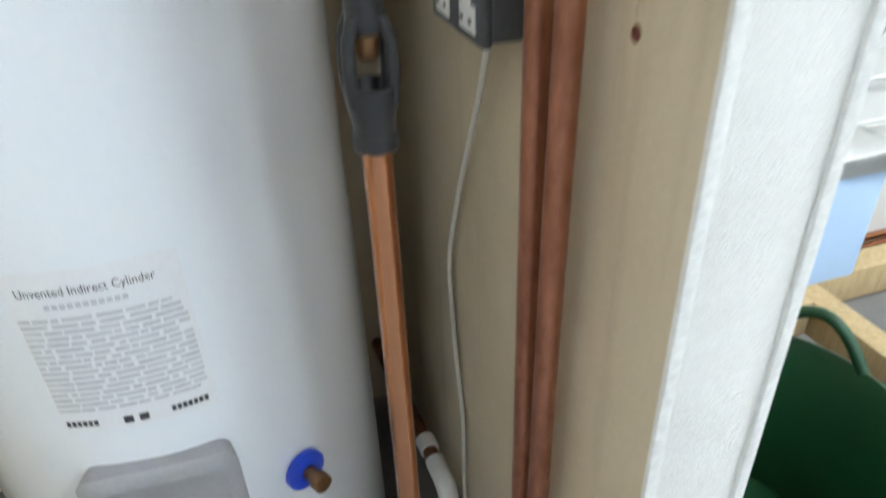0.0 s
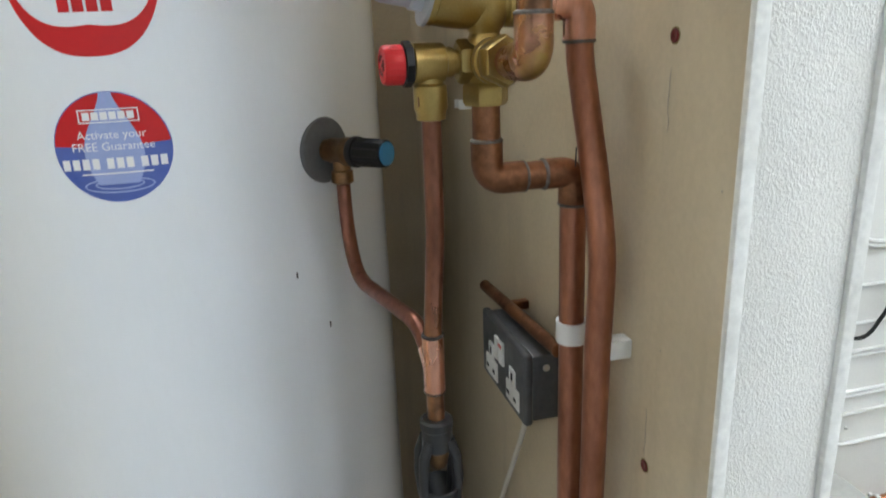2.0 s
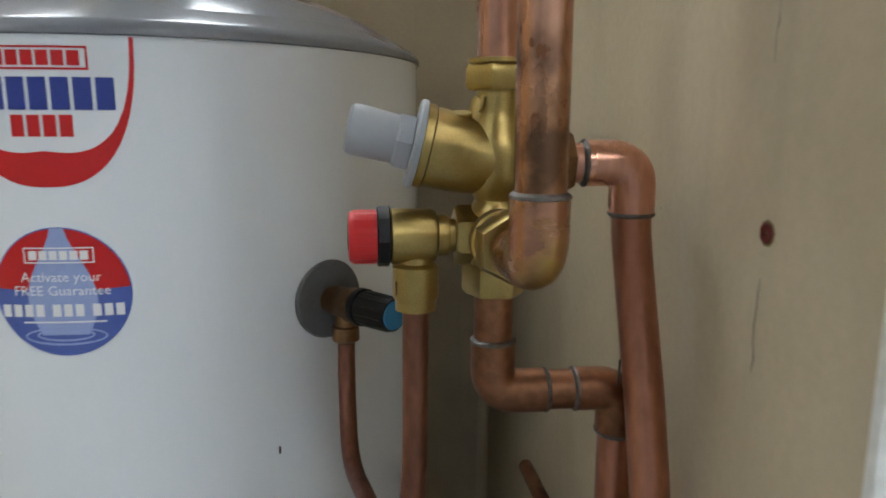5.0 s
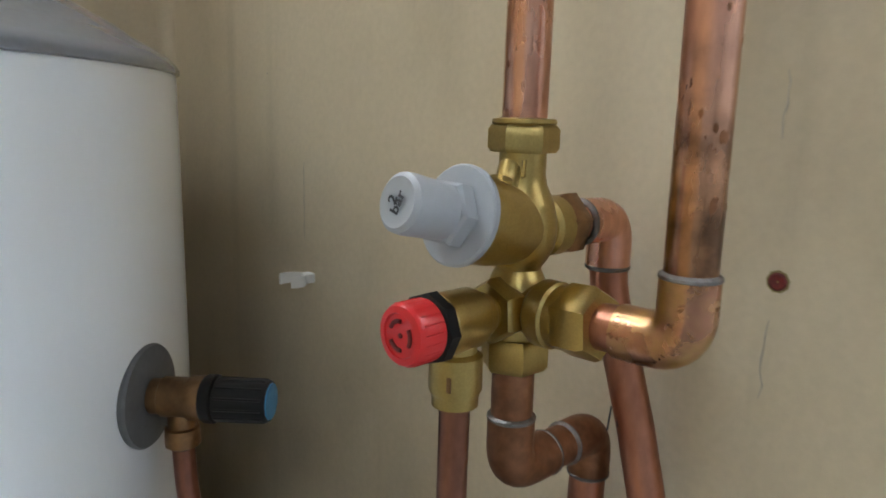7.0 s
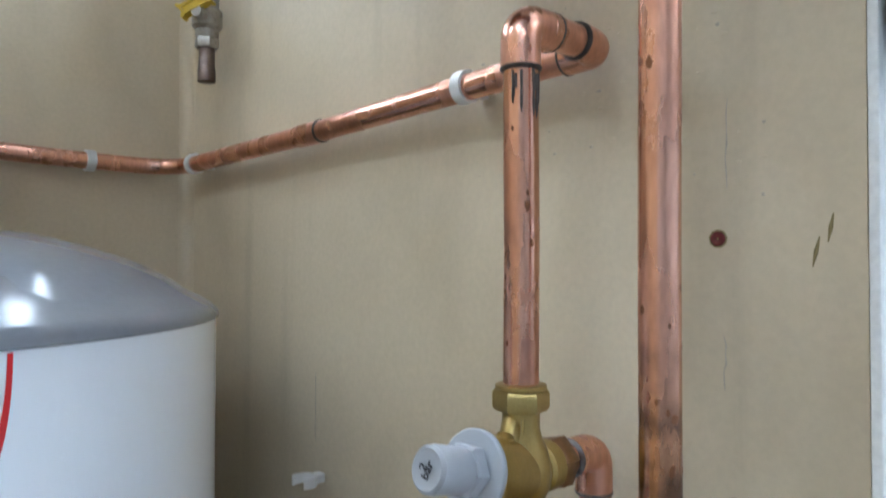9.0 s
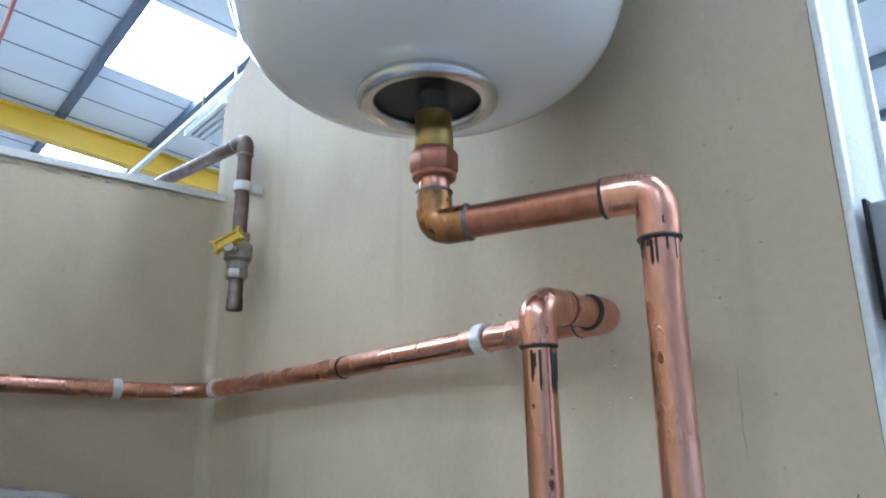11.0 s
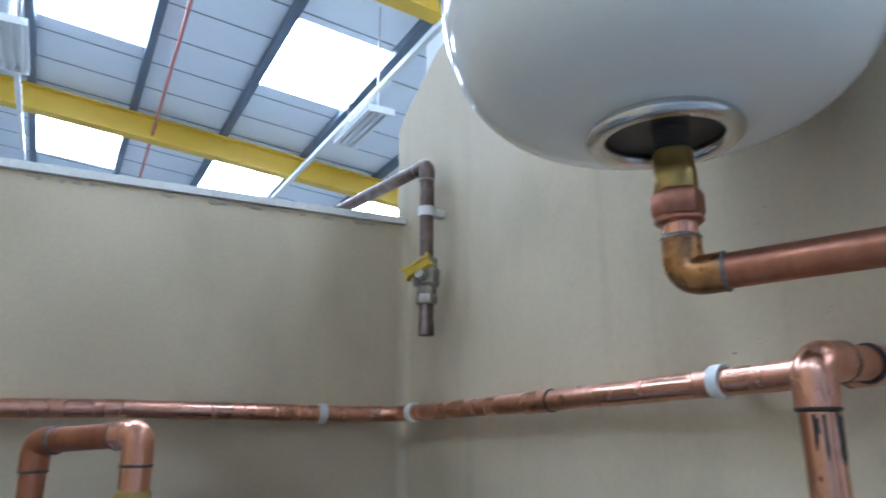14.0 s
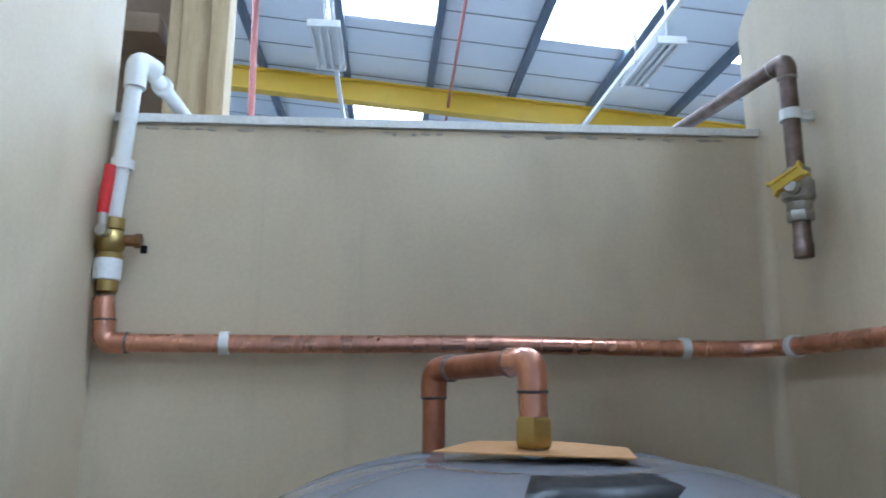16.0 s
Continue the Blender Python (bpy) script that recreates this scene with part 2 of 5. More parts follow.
def streak_paint():
    """Faint upright runs and blotches of grime in the wall paint."""
    n, l = MAGNOLIA.node_tree.nodes, MAGNOLIA.node_tree.links
    p = n["Principled BSDF"]
    old = p.inputs["Base Color"].links[0].from_socket
    tc = n.new("ShaderNodeTexCoord")
    for scale, stretch, low, amount in ((22, (1, 1, 0.07), 0.55, 0.13), (5, (1, 1, 0.6), 0.5, 0.16)):
        mp = n.new("ShaderNodeMapping")
        mp.inputs["Scale"].default_value = stretch
        l.new(tc.outputs["Object"], mp.inputs["Vector"])
        nz = n.new("ShaderNodeTexNoise")
        nz.inputs["Scale"].default_value, nz.inputs["Detail"].default_value = scale, 5
        l.new(mp.outputs[0], nz.inputs["Vector"])
        r = n.new("ShaderNodeMapRange")
        r.interpolation_type = "SMOOTHSTEP"
        r.inputs["From Min"].default_value, r.inputs["From Max"].default_value = low, low + 0.22
        r.inputs["To Min"].default_value, r.inputs["To Max"].default_value = 1.0, 1.0 - amount
        l.new(nz.outputs["Fac"], r.inputs["Value"])
        m = n.new("ShaderNodeVectorMath")
        m.operation = "MULTIPLY"
        l.new(old, m.inputs[0])
        l.new(r.outputs[0], m.inputs[1])
        old = m.outputs[0]
    l.new(old, p.inputs["Base Color"])


streak_paint()


def glow(name, colour, strength):
    m = bpy.data.materials.new(name)
    m.use_nodes = True
    p = m.node_tree.nodes["Principled BSDF"]
    p.inputs["Base Color"].default_value = (0.8, 0.8, 0.8, 1)
    p.inputs["Emission Color"].default_value = rgb(colour)
    p.inputs["Emission Strength"].default_value = strength
    return m


def stained(name, low, high, upper=0.0, base=COPPER):
    """Copper with an uneven heat stain fading out above its lower end, between two heights over it; upper: how much of the rest is browned."""
    m = base.copy()
    m.name = name
    n, l = m.node_tree.nodes, m.node_tree.links
    p = n["Principled BSDF"]
    old = p.inputs["Base Color"].links[0].from_socket
    tc = n.new("ShaderNodeTexCoord")
    sep = n.new("ShaderNodeSeparateXYZ")
    l.new(tc.outputs["Object"], sep.inputs[0])
    nz = n.new("ShaderNodeTexNoise")
    nz.inputs["Scale"].default_value, nz.inputs["Detail"].default_value = 42, 5
    l.new(tc.outputs["Object"], nz.inputs["Vector"])
    add = n.new("ShaderNodeMath")
    add.operation = "MULTIPLY_ADD"
    add.inputs[1].default_value = 0.09
    l.new(nz.outputs["Fac"], add.inputs[0])
    l.new(sep.outputs["Z"], add.inputs[2])
    fade = n.new("ShaderNodeMapRange")
    fade.interpolation_type = "SMOOTHSTEP"
    fade.inputs["From Min"].default_value, fade.inputs["From Max"].default_value = low + 0.045, high + 0.045
    fade.inputs["To Min"].default_value, fade.inputs["To Max"].default_value = 1.0, upper
    l.new(add.outputs[0], fade.inputs["Value"])
    tint = n.new("ShaderNodeValToRGB")
    tint.color_ramp.elements[0].position, tint.color_ramp.elements[0].color = 0.38, (0.16, 0.085, 0.05, 1)
    tint.color_ramp.elements[1].position, tint.color_ramp.elements[1].color = 0.60, (0.50, 0.25, 0.13, 1)
    l.new(nz.outputs["Fac"], tint.inputs[0])
    mix = n.new("ShaderNodeMix")
    mix.data_type = "RGBA"
    l.new(fade.outputs[0], mix.inputs["Factor"])
    l.new(old, mix.inputs["A"])
    l.new(tint.outputs[0], mix.inputs["B"])
    l.new(mix.outputs["Result"], p.inputs["Base Color"])
    return m


COPPER_STAINED = stained("heat_stained_riser", 0.03, 0.13, 0.12)
DISCHARGE = stained("discharge_copper", 0.06, 0.12, 0.10, COPPER_BROWN)
COPPER_STREAKED = stained("streaked_copper", -0.05, 0.02, 0.22)

# the panes glow themselves, in place of sky light coming through
ROOFLIGHT = glow("daylit_rooflight", (0.86, 0.94, 1.0), SKYLIGHT)

# ---- building blocks ----
PLACE = {}
SPACE = [Matrix()]   # the axes in which the next parts are built


def scaled_at(to, factor, base):
    """Axes that carry the point base to the point to, scaled."""
    return Matrix.Translation(to) @ Matrix.Scale(factor, 4) @ Matrix.Translation(-Vector(base))


def link(name, bm, mat, parent=None, label="", sharp=38):
    """Links a bmesh in world places as one mesh object, with its origin at its base."""
    bmesh.ops.transform(bm, matrix=SPACE[0], verts=bm.verts)
    bmesh.ops.recalc_face_normals(bm, faces=bm.faces)
    lim = radians(sharp)
    for e in bm.edges:
        e.smooth = not (len(e.link_faces) == 2 and e.calc_face_angle(0) > lim)
    for f in bm.faces:
        f.smooth = True
    lo = Vector([min(v.co[i] for v in bm.verts) for i in range(3)])
    hi = Vector([max(v.co[i] for v in bm.verts) for i in range(3)])
    at = Vector(((lo.x + hi.x) / 2, (lo.y + hi.y) / 2, lo.z))
    bmesh.ops.translate(bm, verts=bm.verts, vec=-at)
    me = bpy.data.meshes.new(name)
    bm.to_mesh(me)
    bm.free()
    me.materials.append(mat)
    ob = new(name, me)
    ob.location = at
    PLACE[ob] = Matrix.Translation(at)
    if parent:
        ob.parent = parent
        ob.matrix_parent_inverse = PLACE[parent].inverted()
    if label:
        ob["label"] = label
    return ob


def part(name, bm, mat, parent, label=""):
    return link(name, bm, mat, parent, label)


def thing(name, at, label, category, group="", kind=""):
    ob = new(name)
    ob.empty_display_size = 0.05
    ob.location = SPACE[0] @ Vector(at)
    PLACE[ob] = Matrix.Translation(ob.location)
    return tagged(ob, label, category, group, kind)


def setting(name, bm, mat, label, category, parent=None):
    return tagged(link(name, bm, mat, parent), label, category, kind="structure")


def box(lo, hi, bevel=0.0, bm=None, segments=2):
    bm = bm or bmesh.new()
    lo, hi = Vector(lo), Vector(hi)
    vs = bmesh.ops.create_cube(bm, size=1)["verts"]
    for v in vs:
        v.co = Vector([(lo[i] + hi[i]) / 2 + v.co[i] * (hi[i] - lo[i]) for i in range(3)])
    if bevel:
        es = list({e for v in vs for e in v.link_edges})
        bmesh.ops.bevel(bm, geom=es, offset=bevel, segments=segments, affect="EDGES", profile=0.5)
    return bm


def turned(at, axis, profile, seg=32, bm=None, spin=0.0):
    """A turned solid: profile of (radius, height along the axis), closed at its ends."""
    bm = bm or bmesh.new()
    q = Vector((0, 0, 1)).rotation_difference(Vector(axis).normalized()).to_matrix()
    at = Vector(at)
    rings = []
    for r, h in profile:
        if r <= 1e-6:
            rings.append([bm.verts.new(at + q @ Vector((0, 0, h)))])
        else:
            rings.append([bm.verts.new(at + q @ Vector((r * math.cos(spin + 2 * math.pi * k / seg), r * math.sin(spin + 2 * math.pi * k / seg), h))) for k in range(seg)])
    for a, b in zip(rings, rings[1:]):
        for k in range(seg):
            j = (k + 1) % seg
            if len(a) == 1 and len(b) == 1:
                continue
            if len(a) == 1:
                bm.faces.new((a[0], b[j], b[k]))
            elif len(b) == 1:
                bm.faces.new((a[k], a[j], b[0]))
            else:
                bm.faces.new((a[k], a[j], b[j], b[k]))
    for ring in (rings[0], rings[-1]):
        if len(ring) > 1:
            bm.faces.new(ring)
    return bm


def rod(p0, p1, r, seg=20, bevel=0.0008, bm=None):
    d = Vector(p1) - Vector(p0)
    h = d.length
    return turned(p0, d, [(r - bevel, 0), (r, bevel), (r, h - bevel), (r - bevel, h)], seg, bm)


def hexnut(p0, p1, across, bm=None, spin=0.3):
    """A hexagonal nut with chamfered ends; across: its width over the flats."""
    d = Vector(p1) - Vector(p0)
    h, r = d.length, across / math.sqrt(3)
    return turned(p0, d, [(r * 0.84, 0), (r * 0.9, 0), (r, h * 0.16), (r, h * 0.84), (r * 0.9, h), (r * 0.84, h)], 6, bm, spin)


def rounded(points, bend):
    """The points of a line with its corners rounded."""
    pts = [Vector(p) for p in points]
    out = [pts[0]]
    for a, b, c in zip(pts, pts[1:], pts[2:]):
        u, w = (a - b).normalized(), (c - b).normalized()
        ang = u.angle(w)
        d = min(bend / math.tan(ang / 2), (a - b).length * 0.49, (c - b).length * 0.49)
        p, q = b + u * d, b + w * d
        n = max(3, int((math.pi - ang) / 0.17))
        for k in range(n + 1):
            t = k / n
            out.append((1 - t) ** 2 * p + 2 * t * (1 - t) * b + t * t * q)
    out.append(pts[-1])
    return out


def tube(points, r, seg=18, bm=None):
    """A round bar along a line of points; r: one radius or one for each point."""
    bm = bm or bmesh.new()
    pts = [Vector(p) for p in points]
    rs = [r] * len(pts) if isinstance(r, (int, float)) else r
    tang = []
    for i in range(len(pts)):
        a, b = pts[max(0, i - 1)], pts[min(len(pts) - 1, i + 1)]
        tang.append((b - a).normalized())
    side = tang[0].orthogonal().normalized()
    rings = []
    for i, p in enumerate(pts):
        if i:
            side = (tang[i - 1].rotation_difference(tang[i]) @ side).normalized()
        other = tang[i].cross(side)
        rings.append([bm.verts.new(p + rs[i] * (math.cos(2 * math.pi * k / seg) * side + math.sin(2 * math.pi * k / seg) * other)) for k in range(seg)])
    for a, b in zip(rings, rings[1:]):
        for k in range(seg):
            j = (k + 1) % seg
            bm.faces.new((a[k], a[j], b[j], b[k]))
    bm.faces.new(rings[0])
    bm.faces.new(rings[-1])
    return bm


def elbow(parent, a, b, c, r, mat, seam=SOLDER, arm=0.026, bend=0.017, ends=(1, 1), name="elbow"):
    """A soldered elbow round the corner b of a pipe from a to c, with its seams."""
    a, b, c = Vector(a), Vector(b), Vector(c)
    u, w = (a - b).normalized(), (c - b).normalized()
    line = rounded([b + u * arm, b, b + w * arm], bend)
    part(name, tube(line, r + 0.0016, 24), mat, parent)
    for d, on in ((u, ends[0]), (w, ends[1])):
        if on:
            p = b + d * arm
            part("solder_joint", tube([p - d * 0.0016, p - d * 0.0004, p + d * 0.0008, p + d * 0.002], [r + 0.0008, r + 0.0021, r + 0.0019, r + 0.0004], 24), seam, parent, "grey solder ring")


def clip(at, axis, to_wall, r, mat=WHITE_PLASTIC, depth=0.02, width=0.011, open_front=False):
    """A snap-on pipe clip: an open ring with a foot to the wall."""
    at, axis, w = Vector(at), Vector(axis).normalized(), Vector(to_wall).normalized()
    v = axis.cross(w)
    holder = thing("pipe_clip", at + w * depth, "white plastic pipe clip screwed to the painted wall", "pipe clip", "pipe clips")
    bm = bmesh.new()
    ring = []
    n = 20
    for k in range(n + 1):
        t = radians(55 if open_front else 190) + radians(250 if open_front else 340) * k / n
        d = -math.cos(t) * w + math.sin(t) * v
        ring.append([bm.verts.new(at + d * rr + axis * h) for rr, h in ((r + 0.0004, -width / 2), (r + 0.003, -width / 2), (r + 0.003, width / 2), (r + 0.0004, width / 2))])
    for p, q in zip(ring, ring[1:]):
        for k in range(4):
            j = (k + 1) % 4
            bm.faces.new((p[k], p[j], q[j], q[k]))
    bm.faces.new(ring[0])
    bm.faces.new(ring[-1])
    part("ring", bm, mat, holder)
    bm = bmesh.new()
    vs = bmesh.ops.create_cube(bm, size=1)["verts"]
    m = Matrix((w, v, axis)).transposed()
    mid = at + w * (r + 0.002 + depth) / 2
    for x in vs:
        x.co = mid + m @ Vector((x.co.x * (depth - r - 0.002), x.co.y * 0.013, x.co.z * width * 0.9))
    bmesh.ops.bevel(bm, geom=bm.edges[:], offset=0.001, segments=1, affect="EDGES")
    part("foot", bm, mat, holder)
    return holder


# ---- the bay's plan ----
XF, XB, YF, YB, XL = 0.25, 0.262, 0.288, 1.18, -0.634
TOP_LEFT, TOP_RIGHT, TOP_SIDE = 1.960, 1.984, 2.265


def wall_x(y):
    return XF + (XB - XF) * (y - YF) / (YB - YF)


def prism(corners, z0, z1, bevel=0.0):
    bm = bmesh.new()
    lower = [bm.verts.new((x, y, z0)) for x, y in corners]
    upper = [bm.verts.new((x, y, z1)) for x, y in corners]
    n = len(corners)
    for k in range(n):
        j = (k + 1) % n
        bm.faces.new((lower[k], lower[j], upper[j], upper[k]))
    bm.faces.new(lower)
    bm.faces.new(upper)
    if bevel:
        bmesh.ops.bevel(bm, geom=bm.edges[:], offset=bevel, segments=2, affect="EDGES")
    return bm


setting("floor", box((-15, -16, -0.2), (18, 21, 0)), CONCRETE, "grey painted concrete workshop floor", "floor")


def side_wall():
    """The side partition: its top is cut down at the far end."""
    far = YB + 0.034
    outline = [(YF, 0), (far, 0), (far, 2.165), (far - 0.015, 2.185), (1.085, 2.258), (1.06, TOP_SIDE), (YF, TOP_SIDE)]
    bm = bmesh.new()
    inner = [bm.verts.new((wall_x(y), y, z)) for y, z in outline]
    outer = [bm.verts.new((0.345, y, z)) for y, z in outline]
    n = len(outline)
    for k in range(n):
        j = (k + 1) % n
        bm.faces.new((inner[k], inner[j], outer[j], outer[k]))
    bm.faces.new(inner)
    bm.faces.new(outer)
    setting("wall_right", bm, MAGNOLIA, "magnolia painted side partition with scuffs and old fixing holes", "wall")


side_wall()


def sloped(x0, x1, y0, y1, z0, lift):
    """A slab whose top rises gently along the back partition."""
    bm = box((x0, y0, 0), (x1, y1, 1))
    for v in bm.verts:
        top = TOP_LEFT + (TOP_RIGHT - TOP_LEFT) * (v.co.x - XL) / (XB - XL)
        v.co.z = top + lift if v.co.z > 0.5 else (z0 if z0 is not None else top + 0.001)
    return bm


setting("wall_back", sloped(XL - 0.1, XB - 0.003, YB, YB + 0.09, 0, 0), MAGNOLIA, "magnolia painted low back partition of the bay", "wall")


def corner_fillet():
    """The rounded plaster in the inner corner of the two partitions."""
    r = 0.016
    x0, y0 = XB - 0.0005, YB - 0.0005
    ring = [(x0 + 0.004, y0 + 0.004), (x0 + 0.004, y0 - r), (x0, y0 - r)]
    for k in range(1, 8):
        a = math.pi / 2 * k / 8
        ring.append((x0 - r + r * math.cos(a), y0 - r + r * math.sin(a)))
    ring += [(x0 - r, y0), (x0 - r, y0 + 0.004)]
    setting("trim_corner", prism(ring, 0, TOP_RIGHT - 0.002), MAGNOLIA, "rounded magnolia plaster in the inner corner", "trim")


corner_fillet()
setting("wall_left", box((XL - 0.1, 0.12, 0), (XL, YB - 0.002, TOP_SIDE)), MAGNOLIA, "pale painted side partition of the bay", "wall")


def end_face():
    """The textured plaster end of the side partition, with its finished edges."""
    bm = box((XF + 0.0085, YF - 0.006, 0), (0.3375, YF - 0.001, TOP_SIDE), 0.001)
    face = setting("trim_end", bm, ARTEX, "white stippled plaster end of the partition", "wall end")
    part("edge_bead", box((XF - 0.0015, YF - 0.0065, 0), (XF + 0.0090, YF - 0.0005, TOP_SIDE), 0.0012), TRIM, face, "smooth white corner bead")
    part("edge_bead", box((0.3370, YF - 0.0105, 0), (0.3475, YF + 0.004, TOP_SIDE), 0.0015), TRIM, face, "smooth white corner bead")


end_face()
setting("trim_top", sloped(XL + 0.001, XB - 0.004, YB - 0.006, YB + 0.096, None, 0.012), TRIM, "chipped white painted capping along the back partition", "trim")


def cylinder_store():
    """The hot water cylinder with its lid, prints and fittings."""
    cx, cy, R, rim = -0.154, 0.885, 0.280, 1.494
    tank = thing("water_cylinder", (cx, cy, 0), "tall white steel hot water cylinder with grey plastic lid", "water heater")
    part("body", turned((cx, cy, 0.03), (0, 0, 1), [(R - 0.012, 0), (R - 0.003, 0.004), (R, 0.012), (R, rim - 0.033), (R - 0.001, rim - 0.028)], 160), ENAMEL, tank)
    part("base", turned((cx, cy, 0), (0, 0, 1), [(R - 0.02, 0), (R - 0.012, 0.004), (R - 0.012, 0.03)], 64), COVER, tank, "grey plastic base ring")
    prof = [(R + 0.0005, rim), (R + 0.0025, rim + 0.001), (R + 0.0025, rim + 0.004), (R + 0.001, rim + 0.007), (R - 0.004, rim + 0.012)]
    for k in range(1, 25):
        t = k / 24
        r = (R - 0.004) * (1 - t ** 1.5)
        prof.append((r, rim + 0.012 + 0.066 * (1 - (r / (R - 0.004)) ** 2.5)))
    lid = part("lid", turned((cx, cy, 0), (0, 0, 1), prof, 128), LID, tank, "domed mid-grey plastic lid")

    def dome(x, y):
        r = min(1, math.hypot(x - cx, y - cy) / (R - 0.004))
        return rim + 0.012 + 0.066 * (1 - r ** 2.5)

    def ridge(a0, a1, r0, r1, h):
        """A raised flat on the lid between two angles and two radii."""
        bm = bmesh.new()
        n, mrows = 14, 8
        grid = []
        for i in range(mrows + 1):
            row = []
            for k in range(n + 1):
                a = a0 + (a1 - a0) * k / n
                r = r0 + (r1 - r0) * i / mrows
                x, y = cx + r * math.cos(a), cy + r * math.sin(a)
                edge = min(k, n - k, i, mrows - i)
                row.append(bm.verts.new((x, y, dome(x, y) + (h if edge > 1 else (h * 0.55 if edge == 1 else -0.0012)))))
            grid.append(row)
        for i in range(mrows):
            for k in range(n):
                bm.faces.new((grid[i][k], grid[i][k + 1], grid[i + 1][k + 1], grid[i + 1][k]))
        return bm

    for k in range(4):
        a = radians(-90 + 45 + 90 * k)
        part("raised_panel", ridge(a - 0.50, a + 0.50, 0.09, 0.262, 0.0045), LID, lid)
    # no hollow is cut: a raised black patch paints the dark of the handle slot
    part("recess_shade", ridge(radians(-112), radians(-58), 0.106, 0.160, 0.0052), BLACK, lid, "raised black patch painting the shade of the lid handle hollow")

    def on(u, v, off):
        """A point on the shell: u round it in metres from the front, v its height."""
        a = u / R
        return Vector((cx + (R + off) * math.sin(a), cy - (R + off) * math.cos(a), v))

    def sheet(f, n, mm, off):
        bm = bmesh.new()
        grid = [[bm.verts.new(on(*f(i / n, j / mm), off)) for j in range(mm + 1)] for i in range(n + 1)]
        for i in range(n):
            for j in range(mm):
                try:
                    bm.faces.new((grid[i][j], grid[i + 1][j], grid[i + 1][j + 1], grid[i][j + 1]))
                except ValueError:
                    pass
        bmesh.ops.remove_doubles(bm, verts=bm.verts, dist=1e-6)
        return bm

    def bar(u0, u1, v0, v1, off):
        return sheet(lambda s, t: (u0 + (u1 - u0) * s, v0 + (v1 - v0) * t), max(2, int((u1 - u0) / 0.004)), 1, off)

    def bars(rows, off):
        bm = bmesh.new()
        for u0, u1, v0, v1 in rows:
            n = max(1, int((u1 - u0) / 0.006))
            g = [[bm.verts.new(on(u0 + (u1 - u0) * i / n, v, off)) for v in (v0, v1)] for i in range(n + 1)]
            for p, q in zip(g, g[1:]):
                bm.faces.new((p[0], q[0], q[1], p[1]))
        return bm

    def words(text, u, v, size, off, squeeze=1.0):
        c = bpy.data.curves.new("words", "FONT")
        c.body, c.size, c.align_x, c.resolution_u = text, size, "CENTER", 2
        o = bpy.data.objects.new("words", c)
        me = o.to_mesh()
        bm = bmesh.new()
        bm.from_mesh(me)
        o.to_mesh_clear()
        bpy.data.objects.remove(o)
        for x in bm.verts:
            x.co = on(u + x.co.x * squeeze, v + x.co.y, off)
        return bm

    # shield print under the rim
    u0, top, wid, hei = -0.006, rim - 0.001, 0.066, 0.107

    def crescent(s, t):
        q = 2 * s - 1
        th = 0.0022 + 0.024 * max(0.0, 1 - abs(q)) ** 0.9
        a = q * math.pi / 2
        ou = (wid * math.copysign(abs(math.sin(a)) ** 0.8, a), -hei * math.cos(a) ** 0.85)
        iu = ((wid - 0.003 - 0.003 * (1 - abs(q))) * math.copysign(abs(math.sin(a)) ** 0.8, a), -(hei - th) * math.cos(a) ** 0.85)
        return u0 + ou[0] * (1 - t) + iu[0] * t, top + ou[1] * (1 - t) + iu[1] * t

    shield = part("shield_print", sheet(crescent, 60, 2, 0.0006), INK_RED, tank, "red crescent shield print with blue and red blocks")
    b0, b1 = top - 0.0235, top - 0.0070
    part("name_block", bars([(u0 - 0.035, u0 + 0.035, b0, b0 + 0.0015), (u0 - 0.035, u0 + 0.035, b1 - 0.0015, b1), (u0 - 0.035, u0 - 0.0335, b0 + 0.0015, b1 - 0.0015), (u0 + 0.0335, u0 + 0.035, b0 + 0.0015, b1 - 0.0015)] + [(u0 - 0.031 + 0.0104 * k, u0 - 0.0225 + 0.0104 * k, b0 + 0.003, b1 - 0.003) for k in range(6)], 0.0006), INK_RED, shield)
    for k in range(7):
        part("blue_block", bars([(u0 - 0.0525 + 0.0152 * k, u0 - 0.0400 + 0.0152 * k, top - 0.0515, top - 0.0285)], 0.0006), INK_BLUE, shield)
    for k in range(4):
        part("red_block", bars([(u0 - 0.0215 + 0.0113 * k, u0 - 0.0125 + 0.0113 * k, top - 0.0705, top - 0.0550)], 0.0006), INK_RED, shield)

    # round guarantee sticker
    su, sv, sr = -0.003, 1.307, 0.0495

    def disc(r0, r1, a0=0.0, a1=2 * math.pi, n=64, off=0.0008):
        return sheet(lambda s, t: (su + (r0 + (r1 - r0) * t) * math.cos(a0 + (a1 - a0) * s), sv + (r0 + (r1 - r0) * t) * math.sin(a0 + (a1 - a0) * s)), n, 4, off)

    st = part("round_sticker", disc(0.0, sr), INK_MID, tank, "round red and blue guarantee sticker")
    part("red_top", disc(0.0, sr - 0.001, radians(4), radians(176), 48, 0.0011), INK_RED, st)
    part("pale_drop", sheet(lambda s, t: (su + (2 * s - 1) * (0.005 + 0.020 * math.sin(math.pi * min(1, t * 0.75)) ** 1.5), sv + 0.049 - 0.082 * t), 10, 24, 0.0014), INK_PALE, st)
    for rx, vv in ((0.030, -0.034), (0.021, -0.033)):
        part("ripple", sheet(lambda s, t, rx=rx, vv=vv: (su + (rx - 0.0016 * t) * math.cos(2 * math.pi * s), sv + vv + (rx * 0.24 - 0.0016 * t) * math.sin(2 * math.pi * s)), 40, 1, 0.0016), INK_PALE, st)
